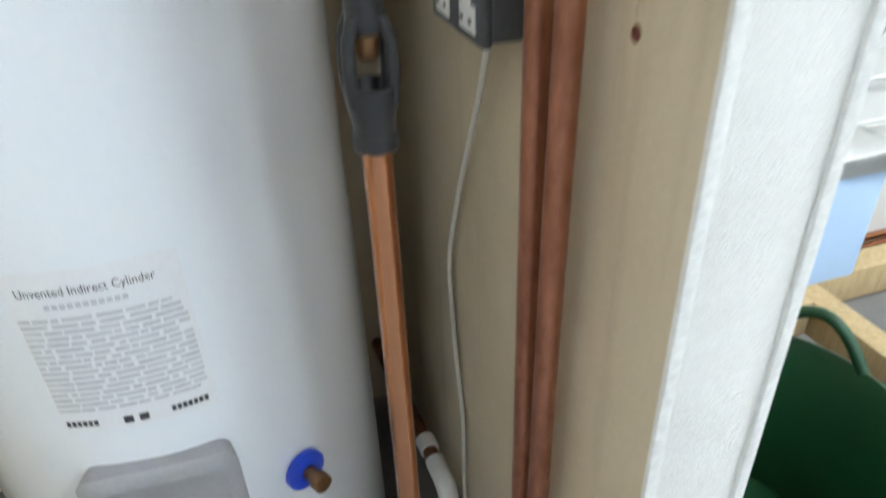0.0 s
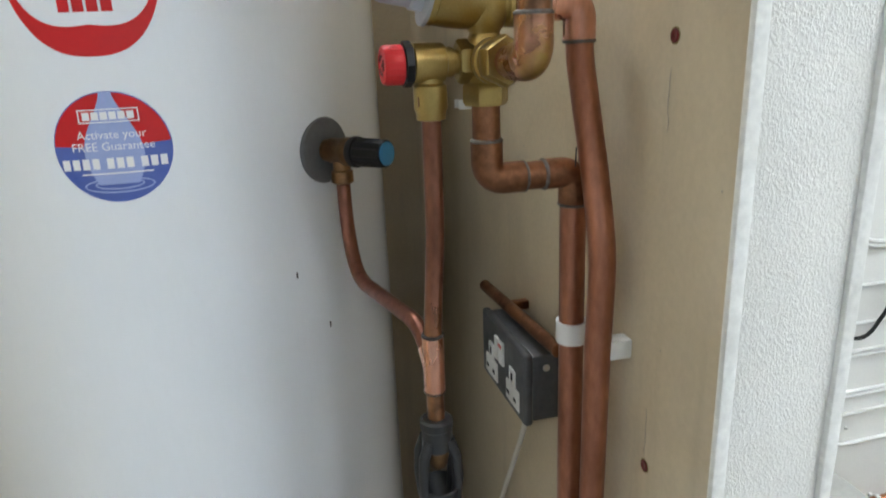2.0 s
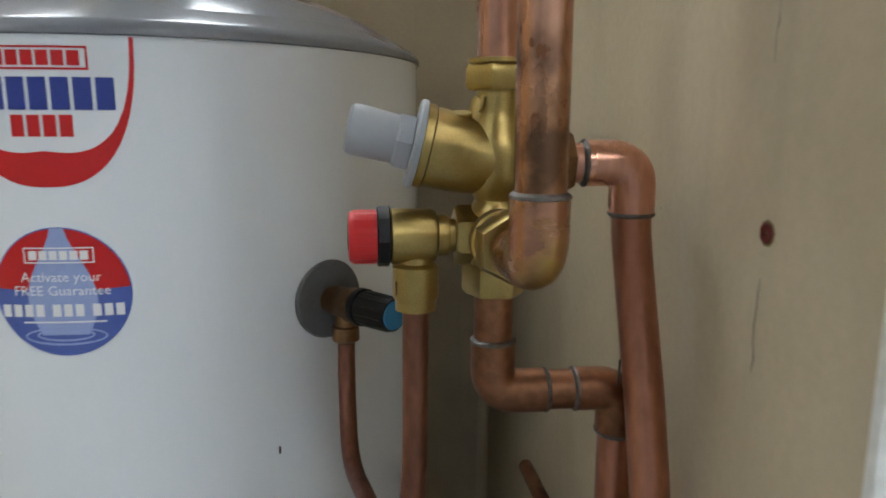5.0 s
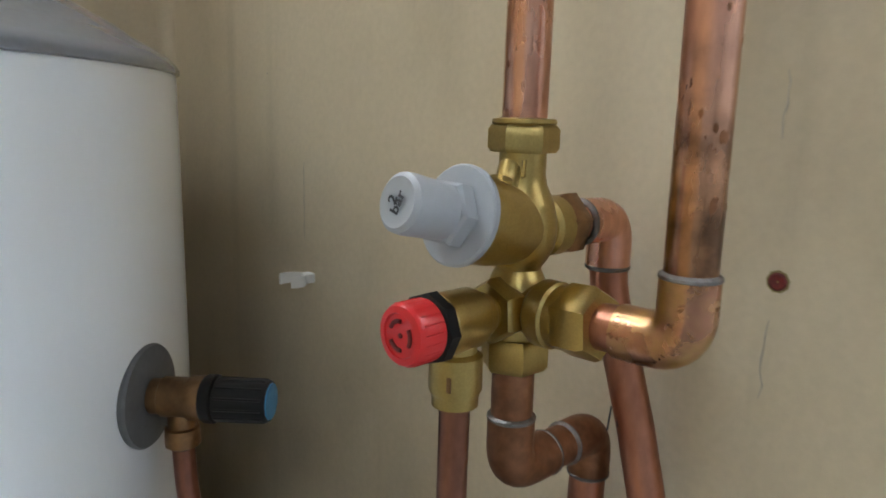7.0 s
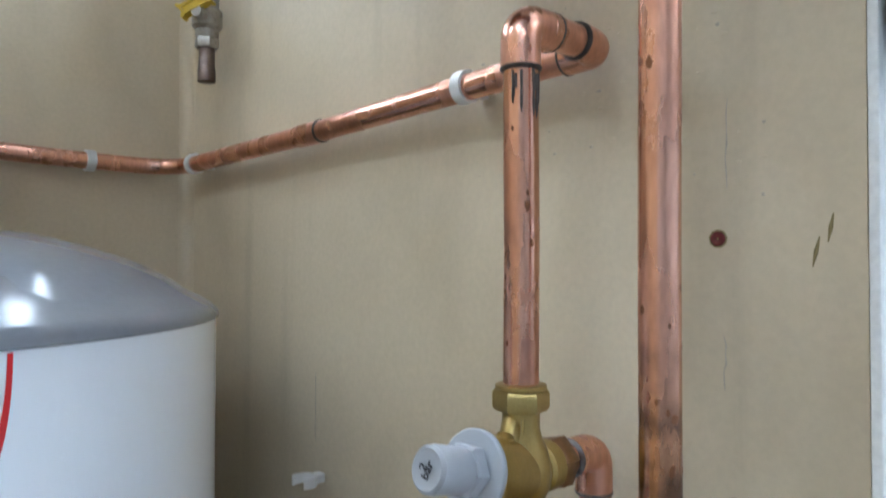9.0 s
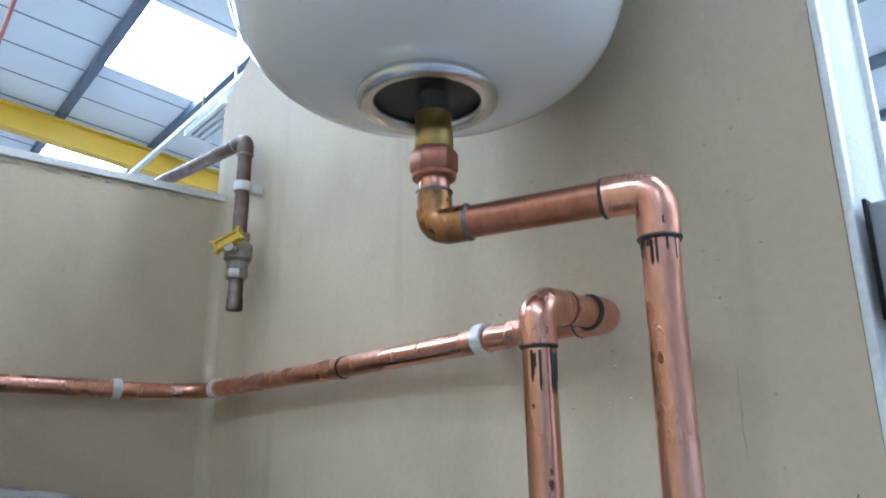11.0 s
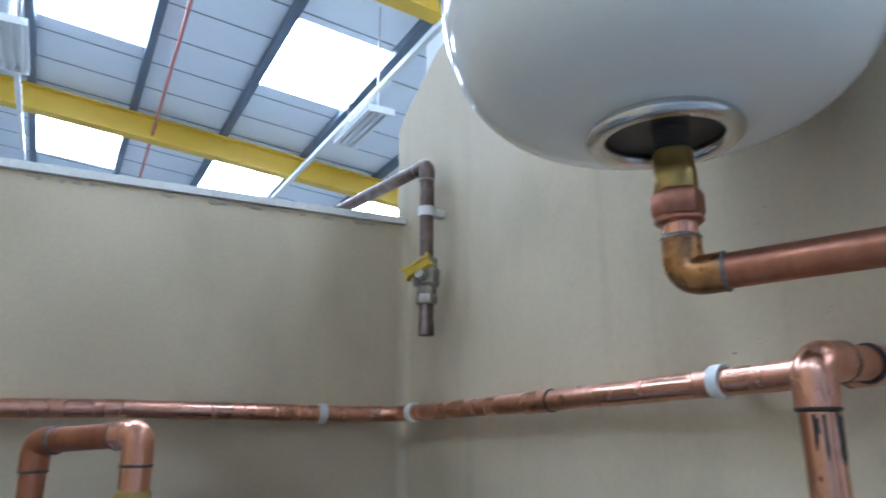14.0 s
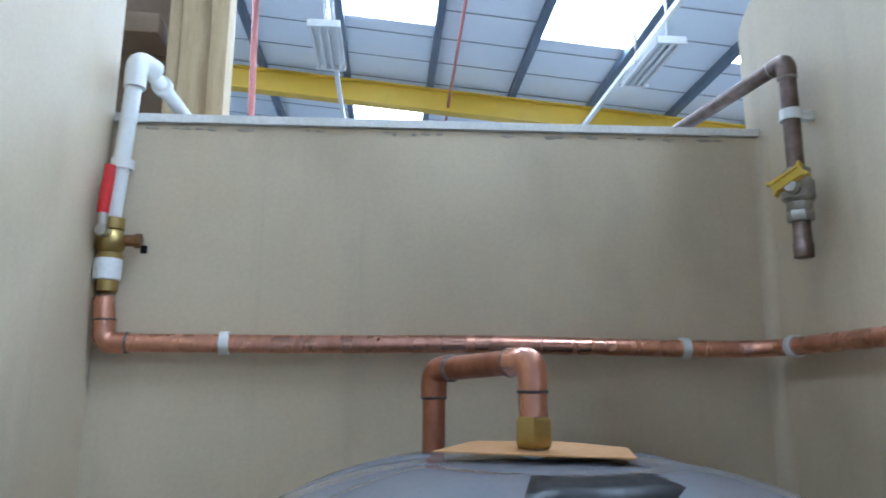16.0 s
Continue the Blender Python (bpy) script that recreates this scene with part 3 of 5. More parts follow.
    part("maker_block", bars([(su - 0.025, su + 0.025, sv + 0.0335, sv + 0.0345), (su - 0.025, su + 0.025, sv + 0.0225, sv + 0.0235), (su - 0.025, su - 0.024, sv + 0.0235, sv + 0.0335), (su + 0.024, su + 0.025, sv + 0.0235, sv + 0.0335)] + [(su - 0.0215 + 0.0073 * k, su - 0.0155 + 0.0073 * k, sv + 0.025, sv + 0.032) for k in range(6)], 0.0018), INK_WHITE, st)
    part("wording", words("Activate your", su, sv + 0.0085, 0.0105, 0.0018), INK_WHITE, st)
    part("wording", words("FREE Guarantee", su, sv - 0.002, 0.0105, 0.0018), INK_WHITE, st)
    for k in range(10):
        gap = 0.0082 * k + (0.004 if k > 3 else 0) + (0.004 if k > 6 else 0)
        part("white_bar", bars([(su - 0.0445 + gap, su - 0.0385 + gap, sv - 0.0185, sv - 0.009)], 0.0018), INK_WHITE, st)
    part("rule", bars([(su - 0.03, su + 0.03, sv - 0.0235, sv - 0.0222)], 0.0018), INK_WHITE, st)

    # paper data label low down
    DU = -0.037
    lab = part("data_label", bar(DU - 0.058, DU + 0.108, 0.608, 0.817, 0.0005), PAPER, tank, "printed paper data label with grey tables")
    part("heading", words("Unvented Indirect Cylinder", DU + 0.018, 0.789, 0.0145, 0.001, 0.80), INK_BLACK, lab)
    part("sub_heading", bars([(DU - 0.024 + 0.0072 * k, DU - 0.0185 + 0.0072 * k, 0.7735, 0.7795) for k in range(11)], 0.001), INK_GREY, lab)
    rng = random.Random(4)
    lines, dark = [], []
    for k in range(17):
        v = 0.763 - k * 0.0075
        u = -0.054
        while u < 0.094:
            w = rng.uniform(0.006, 0.03)
            (dark if k in (0,) and u < 0.0 else lines).append((DU + u, DU + min(u + w, 0.102), v - 0.0046, v))
            u += w + rng.uniform(0.0015, 0.005)
    part("small_print", bars(lines, 0.001), INK_GREY, lab)
    part("print_heading", bars(dark, 0.001), INK_GREY, lab)
    for u, n in ((-0.052, 6), (0.058, 7)):
        for k in range(n):
            part("black_bar", bars([(DU + u + 0.0058 * k, DU + u + 0.0046 + 0.0058 * k, 0.617, 0.625)], 0.001), INK_BLACK, lab)
    for u in (0.008, 0.024):
        part("black_square", bars([(DU + u, DU + u + 0.010, 0.615, 0.625)], 0.001), INK_BLACK, lab)

    # control cover and drain handle low down
    bm = bmesh.new()
    outline = []
    for qx, qy, a0 in ((0.088, 0.535, 0), (-0.040, 0.535, 90), (-0.040, 0.25, 180), (0.088, 0.25, 270)):
        for k in range(6):
            a = radians(a0 + 18 * k)
            outline.append((DU + qx + 0.019 * math.cos(a), qy + 0.019 * math.sin(a)))
    mid = (sum(p[0] for p in outline) / len(outline), sum(p[1] for p in outline) / len(outline))
    rings = []
    for inset, off in ((0, -0.002), (0, 0.024), (0.004, 0.028), (0.018, 0.029), (0.021, 0.0265), (0.05, 0.0265)):
        ring = []
        for p in outline:
            f = 1 - inset / 0.085
            fy = 1 - inset / 0.15
            ring.append(bm.verts.new(on(mid[0] + (p[0] - mid[0]) * f, mid[1] + (p[1] - mid[1]) * fy, off)))
        rings.append(ring)
    for p, q in zip(rings, rings[1:]):
        for k in range(len(p)):
            j = (k + 1) % len(p)
            bm.faces.new((p[k], p[j], q[j], q[k]))
    bm.faces.new(rings[-1])
    part("control_cover", bm, COVER, tank, "grey plastic control cover with rounded corners")
    d = (on(DU + 0.187, 0, 0.1) - on(DU + 0.187, 0, 0)).normalized()
    base = on(DU + 0.187, 0.432, 0)
    dr = part("drain_collar", turned(base, d, [(0.027, 0), (0.029, 0.002), (0.029, 0.010), (0.025, 0.013), (0.012, 0.013)], 32), BLUE, tank, "round blue plastic collar")
    part("drain_spout", turned(base, d, [(0.010, 0.01), (0.010, 0.03), (0.013, 0.032), (0.013, 0.045), (0.008, 0.047)], 20), BRASS_DULL, dr, "brass spigot")
    # dents of dirt on the shell
    for u, v in ((0.152, 1.153), (0.191, 1.083)):
        part("chip", bar(u, u + 0.0022, v - 0.004, v + 0.003, 0.0005), INK_BLACK, tank, "small dark paint chip")
    return tank, on, R, dome


TANK, on_shell, RADIUS, lid_height = cylinder_store()


def temperature_valve():
    """The temperature relief valve on the cylinder's side, and its discharge pipe."""
    u, z = RADIUS * radians(42.4), 1.279
    p = on_shell(u, z, 0)
    n = (on_shell(u, z, 0.1) - p).normalized()
    d = (Vector((0.093, 0.614, z + 0.001)) - p).normalized()
    v = thing("temperature_valve", p, "brass temperature relief valve with black and blue cap", "relief valve")
    part("flange", turned(p, n, [(0.0345, -0.004), (0.0352, 0.0012), (0.0340, 0.0028), (0.014, 0.0040)], 40), RUBBER, v, "round grey rubber flange")
    part("body", turned(p, d, [(0.012, 0.004), (0.012, 0.011), (0.0135, 0.012), (0.0135, 0.029), (0.0150, 0.031), (0.0150, 0.042)], 28), BRASS_DULL, v)
    q = p + d * 0.023
    part("outlet", turned(q, (0, 0, -1), [(0.009, 0.006), (0.0095, 0.02), (0.0115, 0.021), (0.0118, 0.033), (0.0085, 0.035)], 12), BRASS_DULL, v, "compression outlet")
    cap = [(0.0150, 0.040), (0.0162, 0.042), (0.0162, 0.048), (0.0146, 0.049), (0.0141, 0.083), (0.0133, 0.0845)]
    c = part("cap", turned(p, d, cap, 24), BLACK, v, "black ribbed plastic cap")
    part("cap_disc", turned(p, d, [(0.0122, 0.0842), (0.0119, 0.0855), (0.0001, 0.0856)], 24), SKY_BLUE, c, "sky blue disc")
    for k in range(12):
        a = 2 * math.pi * k / 12
        s = d.orthogonal().normalized()
        e = Matrix.Rotation(a, 3, d) @ s
        part("rib", rod(p + d * 0.050 + e * 0.0141, p + d * 0.082 + e * 0.0137, 0.0011, 6, 0.0002), BLACK, c)
    low = q + Vector((0, 0, -0.03))
    t = thing("discharge_pipe", low, "thin tarnished copper pipe curving to a tee", "pipe", "copper pipes")
    part("pipe", tube(rounded([low, low + Vector((0.000, -0.006, -0.055)), low + Vector((0.003, -0.040, -0.100)), Vector((0.0890, 0.484, 1.148)), Vector((0.0922, 0.452, 1.120))], 0.16), 0.0075, 16), COPPER_BROWN, t)


temperature_valve()

AX, AY = 0.130, 0.480   # the vertical line of the inlet valve, in its own axes
VALVES = scaled_at((0.144, 0.452, 1.3725), 0.92, (AX, AY, 1.3475))


def inlet_valve():
    """Pressure reducing valve over a cross piece, all brass, with its nuts."""
    v = thing("inlet_valve", (AX, AY, 1.31), "brass pressure reducing valve with grey adjusting cap", "valve")
    up = Vector((0, 0, 1))
    part("top_nut", hexnut((AX, AY, 1.4325), (AX, AY, 1.4470), 0.0335, spin=0.2), BRASS, v, "hexagonal brass nut")
    part("nut_collar", turned((AX, AY, 1.4470), up, [(0.0165, 0), (0.0175, 0.001), (0.0172, 0.0032), (0.0122, 0.0038)], 28), BRASS, v)
    body = [(0.0128, 1.436), (0.0128, 1.421), (0.0140, 1.415), (0.0178, 1.407), (0.0200, 1.398), (0.0206, 1.3905), (0.0196, 1.382), (0.0160, 1.3745), (0.0128, 1.370), (0.0124, 1.362)]
    main = part("body", turned((AX, AY, 0), up, [(r, h) for r, h in reversed(body)], 32), BRASS, v)
    part("cast_mark", rod((AX - 0.0115, AY - 0.0105, 1.420), (AX - 0.0095, AY - 0.0095, 1.429), 0.0013, 6, 0.0003), BRASS, main)
    # bonnet towards the room, tipped a little upwards
    tip = Vector((0.0425, 0.4800, 1.4110))
    root = Vector((AX, AY, 1.3905))
    d = (tip - root).normalized()
    L = (tip - root).length
    part("bonnet", turned(root, d, [(0.0195, 0), (0.0206, 0.008), (0.0218, 0.016), (0.0230, 0.025), (0.0236, 0.034), (0.0236, 0.041), (0.0230, 0.0415), (0.0247, 0.042), (0.0247, 0.0465), (0.022, 0.0467)], 40), BRASS, main)
    part("rib_web", tube([root + d * 0.012 + up * 0.018, Vector((AX - 0.008, AY, 1.424)), Vector((AX, AY, 1.432))], [0.008, 0.008, 0.006], 12), BRASS, main)
    part("badge", rod(root + d * 0.022 + up * 0.0225 + Vector((0, -0.004, 0)), root + d * 0.022 + up * 0.0245 + Vector((0, -0.0045, 0)), 0.006, 18, 0.0004), BRASS, main, "round cast boss")
    # cast lettering as plain bars
    side = d.cross(up).normalized()
    for k in range(9):
        a = radians(14 + 15 * k)
        e = side * math.sin(a) - d.cross(side) * math.cos(a)
        p = root + d * 0.0360
        part("cast_mark", rod(p + e * 0.0233 - d * 0.0028, p + e * 0.0236 + d * 0.0030, 0.0016, 6, 0.0003), BRASS, main)
    cap = part("cap_flange", turned(root, d, [(0.0230, 0.0465), (0.0262, 0.0470), (0.0262, 0.0500), (0.0252, 0.0510), (0.012, 0.0515)], 44), GREY_CAP, v, "light grey plastic flange")
    part("cap_hexagon", hexnut(root + d * 0.0505, root + d * 0.0615, 0.0305, spin=0.5), GREY_CAP, cap)
    part("cap", turned(root, d, [(0.0140, 0.059), (0.0140, 0.061), (0.0142, 0.0615), (0.0150, L - 0.006), (0.0145, L - 0.002), (0.0122, L), (0.0100, L - 0.0008), (0.0001, L - 0.0008)], 36), GREY_CAP, cap, "light grey adjusting cap")
    # the pressure marked on the end of the cap
    for text, dz in (("2", 0.0004), ("bar", -0.0036)):
        c = bpy.data.curves.new("mark", "FONT")
        c.body, c.size, c.align_x, c.resolution_u, c.offset = text, 0.0085, "CENTER", 2, 0.00025
        o = bpy.data.objects.new("mark", c)
        me = o.to_mesh()
        bm = bmesh.new()
        bm.from_mesh(me)
        o.to_mesh_clear()
        bpy.data.objects.remove(o)
        right = up.cross(d).normalized()
        lift = d.cross(right).normalized()
        spin = Matrix.Rotation(radians(75), 3, d)
        for x in bm.verts:
            x.co = tip + d * 0.0002 + spin @ (right * x.co.x + lift * (x.co.y + dz))
        part("mark", bm, INK_BLACK, cap, "2 bar mark in black")
    # cross piece with its four ways
    part("cross", turned((AX, AY, 1.326), up, [(0.013, 0), (0.0150, 0.003), (0.0178, 0.010), (0.0178, 0.030), (0.0150, 0.038), (0.0122, 0.044)], 32), BRASS, v)
    part("front_way", turned((AX, AY, 1.3475), (0, -1, 0), [(0.0150, 0), (0.0154, 0.016), (0.0172, 0.018), (0.0184, 0.020), (0.0184, 0.029), (0.0170, 0.0305), (0.0170, 0.036), (0.015, 0.037)], 32), BRASS, v)
    part("front_nut", hexnut((AX, AY - 0.035, 1.3475), (AX, AY - 0.0565, 1.3485), 0.0345, spin=0.55), BRASS, v, "hexagonal brass nut")
    part("bottom_nut", hexnut((AX, AY, 1.330), (AX, AY, 1.311), 0.0340, spin=0.6), BRASS, v, "hexagonal brass nut")
    part("side_way", turned((AX, AY, 1.3905), (1, 0, 0), [(0.015, 0.006), (0.015, 0.016), (0.0175, 0.018), (0.0175, 0.029)], 32), BRASS, v)
    part("side_nut", hexnut((AX + 0.028, AY, 1.3905), (AX + 0.045, AY, 1.3905), 0.0335), BRASS_DULL, v, "hexagonal nut")
    return v


SPACE[0] = VALVES
inlet_valve()
SPACE[0] = Matrix()


def pressure_valve():
    """The relief valve on the cross piece, with its red cap and outlet."""
    z = 1.3475
    tip = Vector((0.0420, 0.4765, z))
    root = Vector((AX, AY, z))
    d = (tip - root).normalized()
    L = (tip - root).length
    f = L / 0.0957
    v = thing("relief_valve", root, "brass pressure relief valve with round red cap", "relief valve")
    part("union_nut", hexnut(root + d * 0.011 * f, root + d * 0.027 * f, 0.0315, spin=0.1), BRASS, v, "hexagonal brass nut")
    part("neck", rod(root + d * 0.026 * f, root + d * 0.035 * f, 0.010, 24), BRASS, v)
    part("body", turned(root, d, [(q, w * f) for q, w in [(0.0115, 0.031), (0.0125, 0.033), (0.0125, 0.0385), (0.0152, 0.040), (0.0162, 0.043), (0.0165, 0.0680), (0.0150, 0.0700)]], 32), BRASS, v)
    part("ring", turned(root, d, [(q, w * f) for q, w in [(0.0165, 0.0690), (0.0184, 0.0698), (0.0184, 0.0765), (0.0172, 0.0775), (0.014, 0.0778)]], 8), BLACK, v, "black ribbed plastic ring")
    cap = part("cap", turned(root, d, [(0.0150, 0.0770 * f), (0.0158, 0.0778 * f), (0.0158, L - 0.003), (0.0145, L - 0.0006), (0.0112, L), (0.0108, L - 0.001), (0.0001, L - 0.001)], 40), RED, v, "round red plastic cap")
    s = d.orthogonal().normalized()
    for k in range(20):
        e = Matrix.Rotation(2 * math.pi * k / 20, 3, d) @ s
        part("rib", rod(root + d * 0.0785 * f + e * 0.0155, root + d * (L - 0.003) + e * 0.0155, 0.0006, 6, 0.0001), RED, cap)
    for a0 in (0.2, 2.3, 4.4):
        arc = [tip - d * 0.0006 + Matrix.Rotation(a0 + 0.24 * k, 3, d) @ s * 0.0072 for k in range(6)]
        part("arrow", tube(arc, 0.0011, 8), PLUG, cap, "dark red turning arrow")
    part("centre_dot", rod(tip - d * 0.0012, tip - d * 0.0003, 0.0013, 12, 0.0001), PLUG, cap)
    o = root + d * 0.0525 * f
    out = part("outlet", turned(o, (0, 0, -1), [(0.0110, 0.006), (0.0110, 0.016), (0.0140, 0.018), (0.0142, 0.036), (0.0130, 0.0385), (0.0124, 0.040), (0.0124, 0.045), (0.0092, 0.046)], 32), BRASS, v)
    part("cast_mark", box(o + Vector((-0.0125, -0.009, -0.034)), o + Vector((-0.0115, -0.005, -0.026)), 0.0002), BRASS_DULL, out)
    return o


SPACE[0] = VALVES
OUTLET = VALVES @ pressure_valve()
SPACE[0] = Matrix()


def relief_discharge():
    """The discharge pipe below the relief valve, with the tee of the other valve."""
    px, py = OUTLET.x, OUTLET.y
    bot = Vector((0.0922, 0.4490, 1.072))
    t = thing("discharge_pipe", bot, "tarnished copper discharge pipe with a soldered tee", "pipe", "copper pipes")
    q = Vector((0.0924, 0.4495, 1.152))
    part("pipe", tube(rounded([Vector((px, py, OUTLET.z - 0.039)), Vector((px - 0.0008, py, 1.24)), q, bot], 0.5), 0.0076, 18), DISCHARGE, t)
    tee = part("tee", turned(Vector((0.0922, 0.4490, 1.100)), (q - bot).normalized(), [(0.0082, 0), (0.0092, 0.001), (0.0092, 0.052), (0.0082, 0.053)], 22), COPPER, t, "pink copper tee fitting")
    part("branch", rod((0.0922, 0.450, 1.120), (0.0918, 0.466, 1.134), 0.0090, 18), COPPER, tee)
    for z in (1.100, 1.152):
        part("solder_joint", turned((0.0922, 0.4492, z - 0.0015), (0, 0, 1), [(0.0085, 0), (0.0097, 0.001), (0.0095, 0.0025), (0.0085, 0.003)], 22), FLUX, t, "dark solder ring")


relief_discharge()


def tundish():
    x, y = 0.0858, 0.4375
    t = thing("tundish", (x, y, 0.943), "dark grey plastic tundish with open side windows", "tundish")
    up = (0, 0, 1)
    part("inlet_collar", turned((x, y, 1.028), up, [(0.010, 0), (0.0135, 0.002), (0.0135, 0.022), (0.0145, 0.023), (0.0145, 0.030), (0.0120, 0.032)], 24), TUNDISH, t)
    part("spout", turned((x, y, 1.010), up, [(0.006, 0), (0.0085, 0.004), (0.011, 0.018)], 20), BRASS_DULL, t, "brown inner spout")
    for s in (-1, 1):
        for q in (-1, 1):
            part("arm", tube(rounded([(x + s * 0.009, y + q * 0.007, 1.040), (x + s * 0.0145, y + q * 0.009, 1.024), (x + s * 0.0155, y + q * 0.009, 1.003), (x + s * 0.0135, y + q * 0.008, 0.980)], 0.012), 0.0050, 10), TUNDISH, t)
    part("cup", turned((x, y, 0.944), up, [(0.0125, 0), (0.0165, 0.001), (0.0168, 0.012), (0.0155, 0.013), (0.0155, 0.020), (0.0185, 0.036), (0.0195, 0.048), (0.0180, 0.049), (0.0150, 0.040), (0.004, 0.030)], 28), TUNDISH, t)
    p = thing("waste_pipe", (x, y, -0.0145), "bright copper waste pipe below the tundish", "pipe", "copper pipes")
    part("pipe", tube([(x, y, 0.95), (x - 0.001, y - 0.003, 0.6), (x - 0.002, y - 0.004, 0.3), (x - 0.002, y - 0.004, -0.0145)], 0.0112, 24), COPPER_BRIGHT, p)


SPACE[0] = Matrix.Translation((0.0062, 0.0115, 0.0145))
tundish()
SPACE[0] = Matrix()


def flux_runs(parent, x, y, r, z, count, longest, seed, around=(150, 330)):
    """Dark runs of flux down a soldered pipe below the joint at height z."""
    rng = random.Random(seed)
    for k in range(count):
        a = radians(rng.uniform(*around))
        px, py = x + (r + 0.0001) * math.cos(a), y + (r + 0.0001) * math.sin(a)
        l = rng.uniform(0.3, 1.0) * longest
        z0 = z - rng.uniform(0.0, 0.004)
        w = rng.uniform(0.0005, 0.0011)
        part("flux_run", tube([(px, py, z0), (px, py, z0 - l * 0.4), (px, py, z0 - l * 0.8), (px, py, z0 - l)], [w, w * 0.8, w, w * 0.2], 6), FLUX, parent, "dark run of burnt flux")


def blotches(parent, x, y, r, z0, z1, count, seed, around=(150, 330)):
    """Small dark stains on a pipe's skin."""
    rng = random.Random(seed)
    for k in range(count):
        a, z = radians(rng.uniform(*around)), rng.uniform(z0, z1)
        n = Vector((math.cos(a), math.sin(a), 0))
        p = Vector((x, y, z)) + n * (r - 0.0003)
        h = rng.uniform(0.0008, 0.002)
        bm = turned(p, n, [(h, 0), (h * 0.8, 0.00042), (0.0001, 0.00045)], 9)
        for q in bm.verts:
            q.co.z = p.z + (q.co.z - p.z) * rng.uniform(1.0, 2.6)
        part("stain", bm, COPPER_DARK, parent, "small brown tarnish stain")


def copper_runs():
    """The copper pipework on and by the side wall."""
    r = 0.0112
    AX, AY = 0.144, 0.452
    # riser over the valve, out to the wall and along it
    z1 = 1.6925
    wx = wall_x(0.45) - 0.028
    a = thing("copper_riser", (AX, AY, 1.464), "copper riser turning back to the wall pipe", "pipe", "copper pipes")
    part("pipe", tube([(AX, AY, 1.462), (AX + 0.001, AY, 1.56), (AX, AY, z1 - 0.018)], r, 24), COPPER_STREAKED, a)
    elbow(a, (AX, AY, 1.5), (AX, AY, z1), (wx, AY - 0.004, z1), r, COPPER, FLUX, arm=0.029)
    part("pipe", rod((AX + 0.02, AY - 0.003, z1), (wx - 0.012, AY - 0.004, z1), r, 22), COPPER, a)
    b = thing("wall_pipe", (wx, 0.8, z1 - 0.012), "long copper pipe clipped along side and back walls", "pipe", "copper pipes")
    c0 = Vector((wx, AY - 0.004, z1))
    cb = Vector((wall_x(1.12) - 0.028, YB - 0.019, 1.677))
    cl = Vector((-0.615, YB - 0.019, 1.676))
    elbow(b, (AX, AY - 0.005, z1), c0, (wall_x(0.8) - 0.022, 0.8, 1.684), r, COPPER, FLUX, arm=0.026)
    part("pipe", tube(rounded([c0 + Vector((0, 0.012, 0)), (wall_x(0.8) - 0.023, 0.8, 1.6835), cb, (0.1, YB - 0.019, 1.677), (-0.15, YB - 0.0185, 1.680), (-0.35, YB - 0.019, 1.677), cl + Vector((0.01, 0, 0))], 0.075), r, 22), COPPER, b)
    part("coupling", rod((wall_x(0.78) - 0.0228, 0.797, 1.6835), (wall_x(0.82) - 0.0236, 0.841, 1.6826), r + 0.0012, 24), COPPER, b, "soldered coupling")
    part("solder_joint", turned((wall_x(0.77) - 0.0226, 0.7955, 1.6835), (0, 1, 0), [(r, 0), (r + 0.0015, 0.001), (r + 0.0014, 0.0025), (r, 0.0035)], 24), FLUX, b, "dark solder ring")
    elbow(b, (-0.4, YB - 0.019, 1.675), cl, cl + Vector((-0.003, 0, 0.1)), r, COPPER, SOLDER, arm=0.027)
    part("pipe", rod(cl + Vector((0, 0, 0.02)), cl + Vector((-0.005, 0, 0.055)), r + 0.001, 22), COPPER, b)
    for y in (0.579, 1.100):
        clip((wall_x(y) - (0.0262 if y < 1 else 0.0275), y, 1.690 if y < 1 else 1.6785), (0, 1, 0), (1, 0, 0), r, depth=0.0258 if y < 1 else 0.027)
    for x in (0.116, -0.474):
        clip((x, YB - 0.019, 1.677), (1, 0, 0), (0, 1, 0), r, depth=0.0188)
    # balanced pipe to the expansion vessel
    fx, fy = 0.147, 0.3605
    vx, vy = 0.094, 0.499
    zt = 1.7495
    e = thing("vessel_pipe", (fx, fy, 1.360), "copper pipe rising from the valve to the vessel", "pipe", "copper pipes")
    c1, c2, c3 = Vector((fx, fy, 1.3735)), Vector((fx + 0.0005, fy - 0.001, zt)), Vector((vx, vy, zt - 0.003))
    part("pipe", tube([c1 + Vector((0, 0, 0.02)), (fx, fy, 1.55), c2 - Vector((0, 0, 0.02))], r, 24), COPPER_STAINED, e)
    elbow(e, (AX, AY - 0.04, 1.3725), c1, (fx, fy, 1.5), r, ELBOW_BRASSY, SOLDER, arm=0.030, ends=(0, 1))
    part("pipe", rod((AX, AY - 0.040, 1.3725), (fx, fy + 0.02, 1.3735), r, 22), COPPER_DULL, e)
    elbow(e, (fx, fy, 1.5), c2, c3, r, COPPER, FLUX, arm=0.031)
    part("pipe", rod(c2 + (c3 - c2).normalized() * 0.02, c3 - (c3 - c2).normalized() * 0.02, r, 22), COPPER_DULL, e)
    elbow(e, c2, c3, c3 + Vector((0, 0, 0.1)), r, BURNT, SOLDER, arm=0.026)
    part("pipe", rod(c3 + Vector((0, 0, 0.018)), c3 + Vector((0, 0, 0.045)), r, 22), COPPER, e)
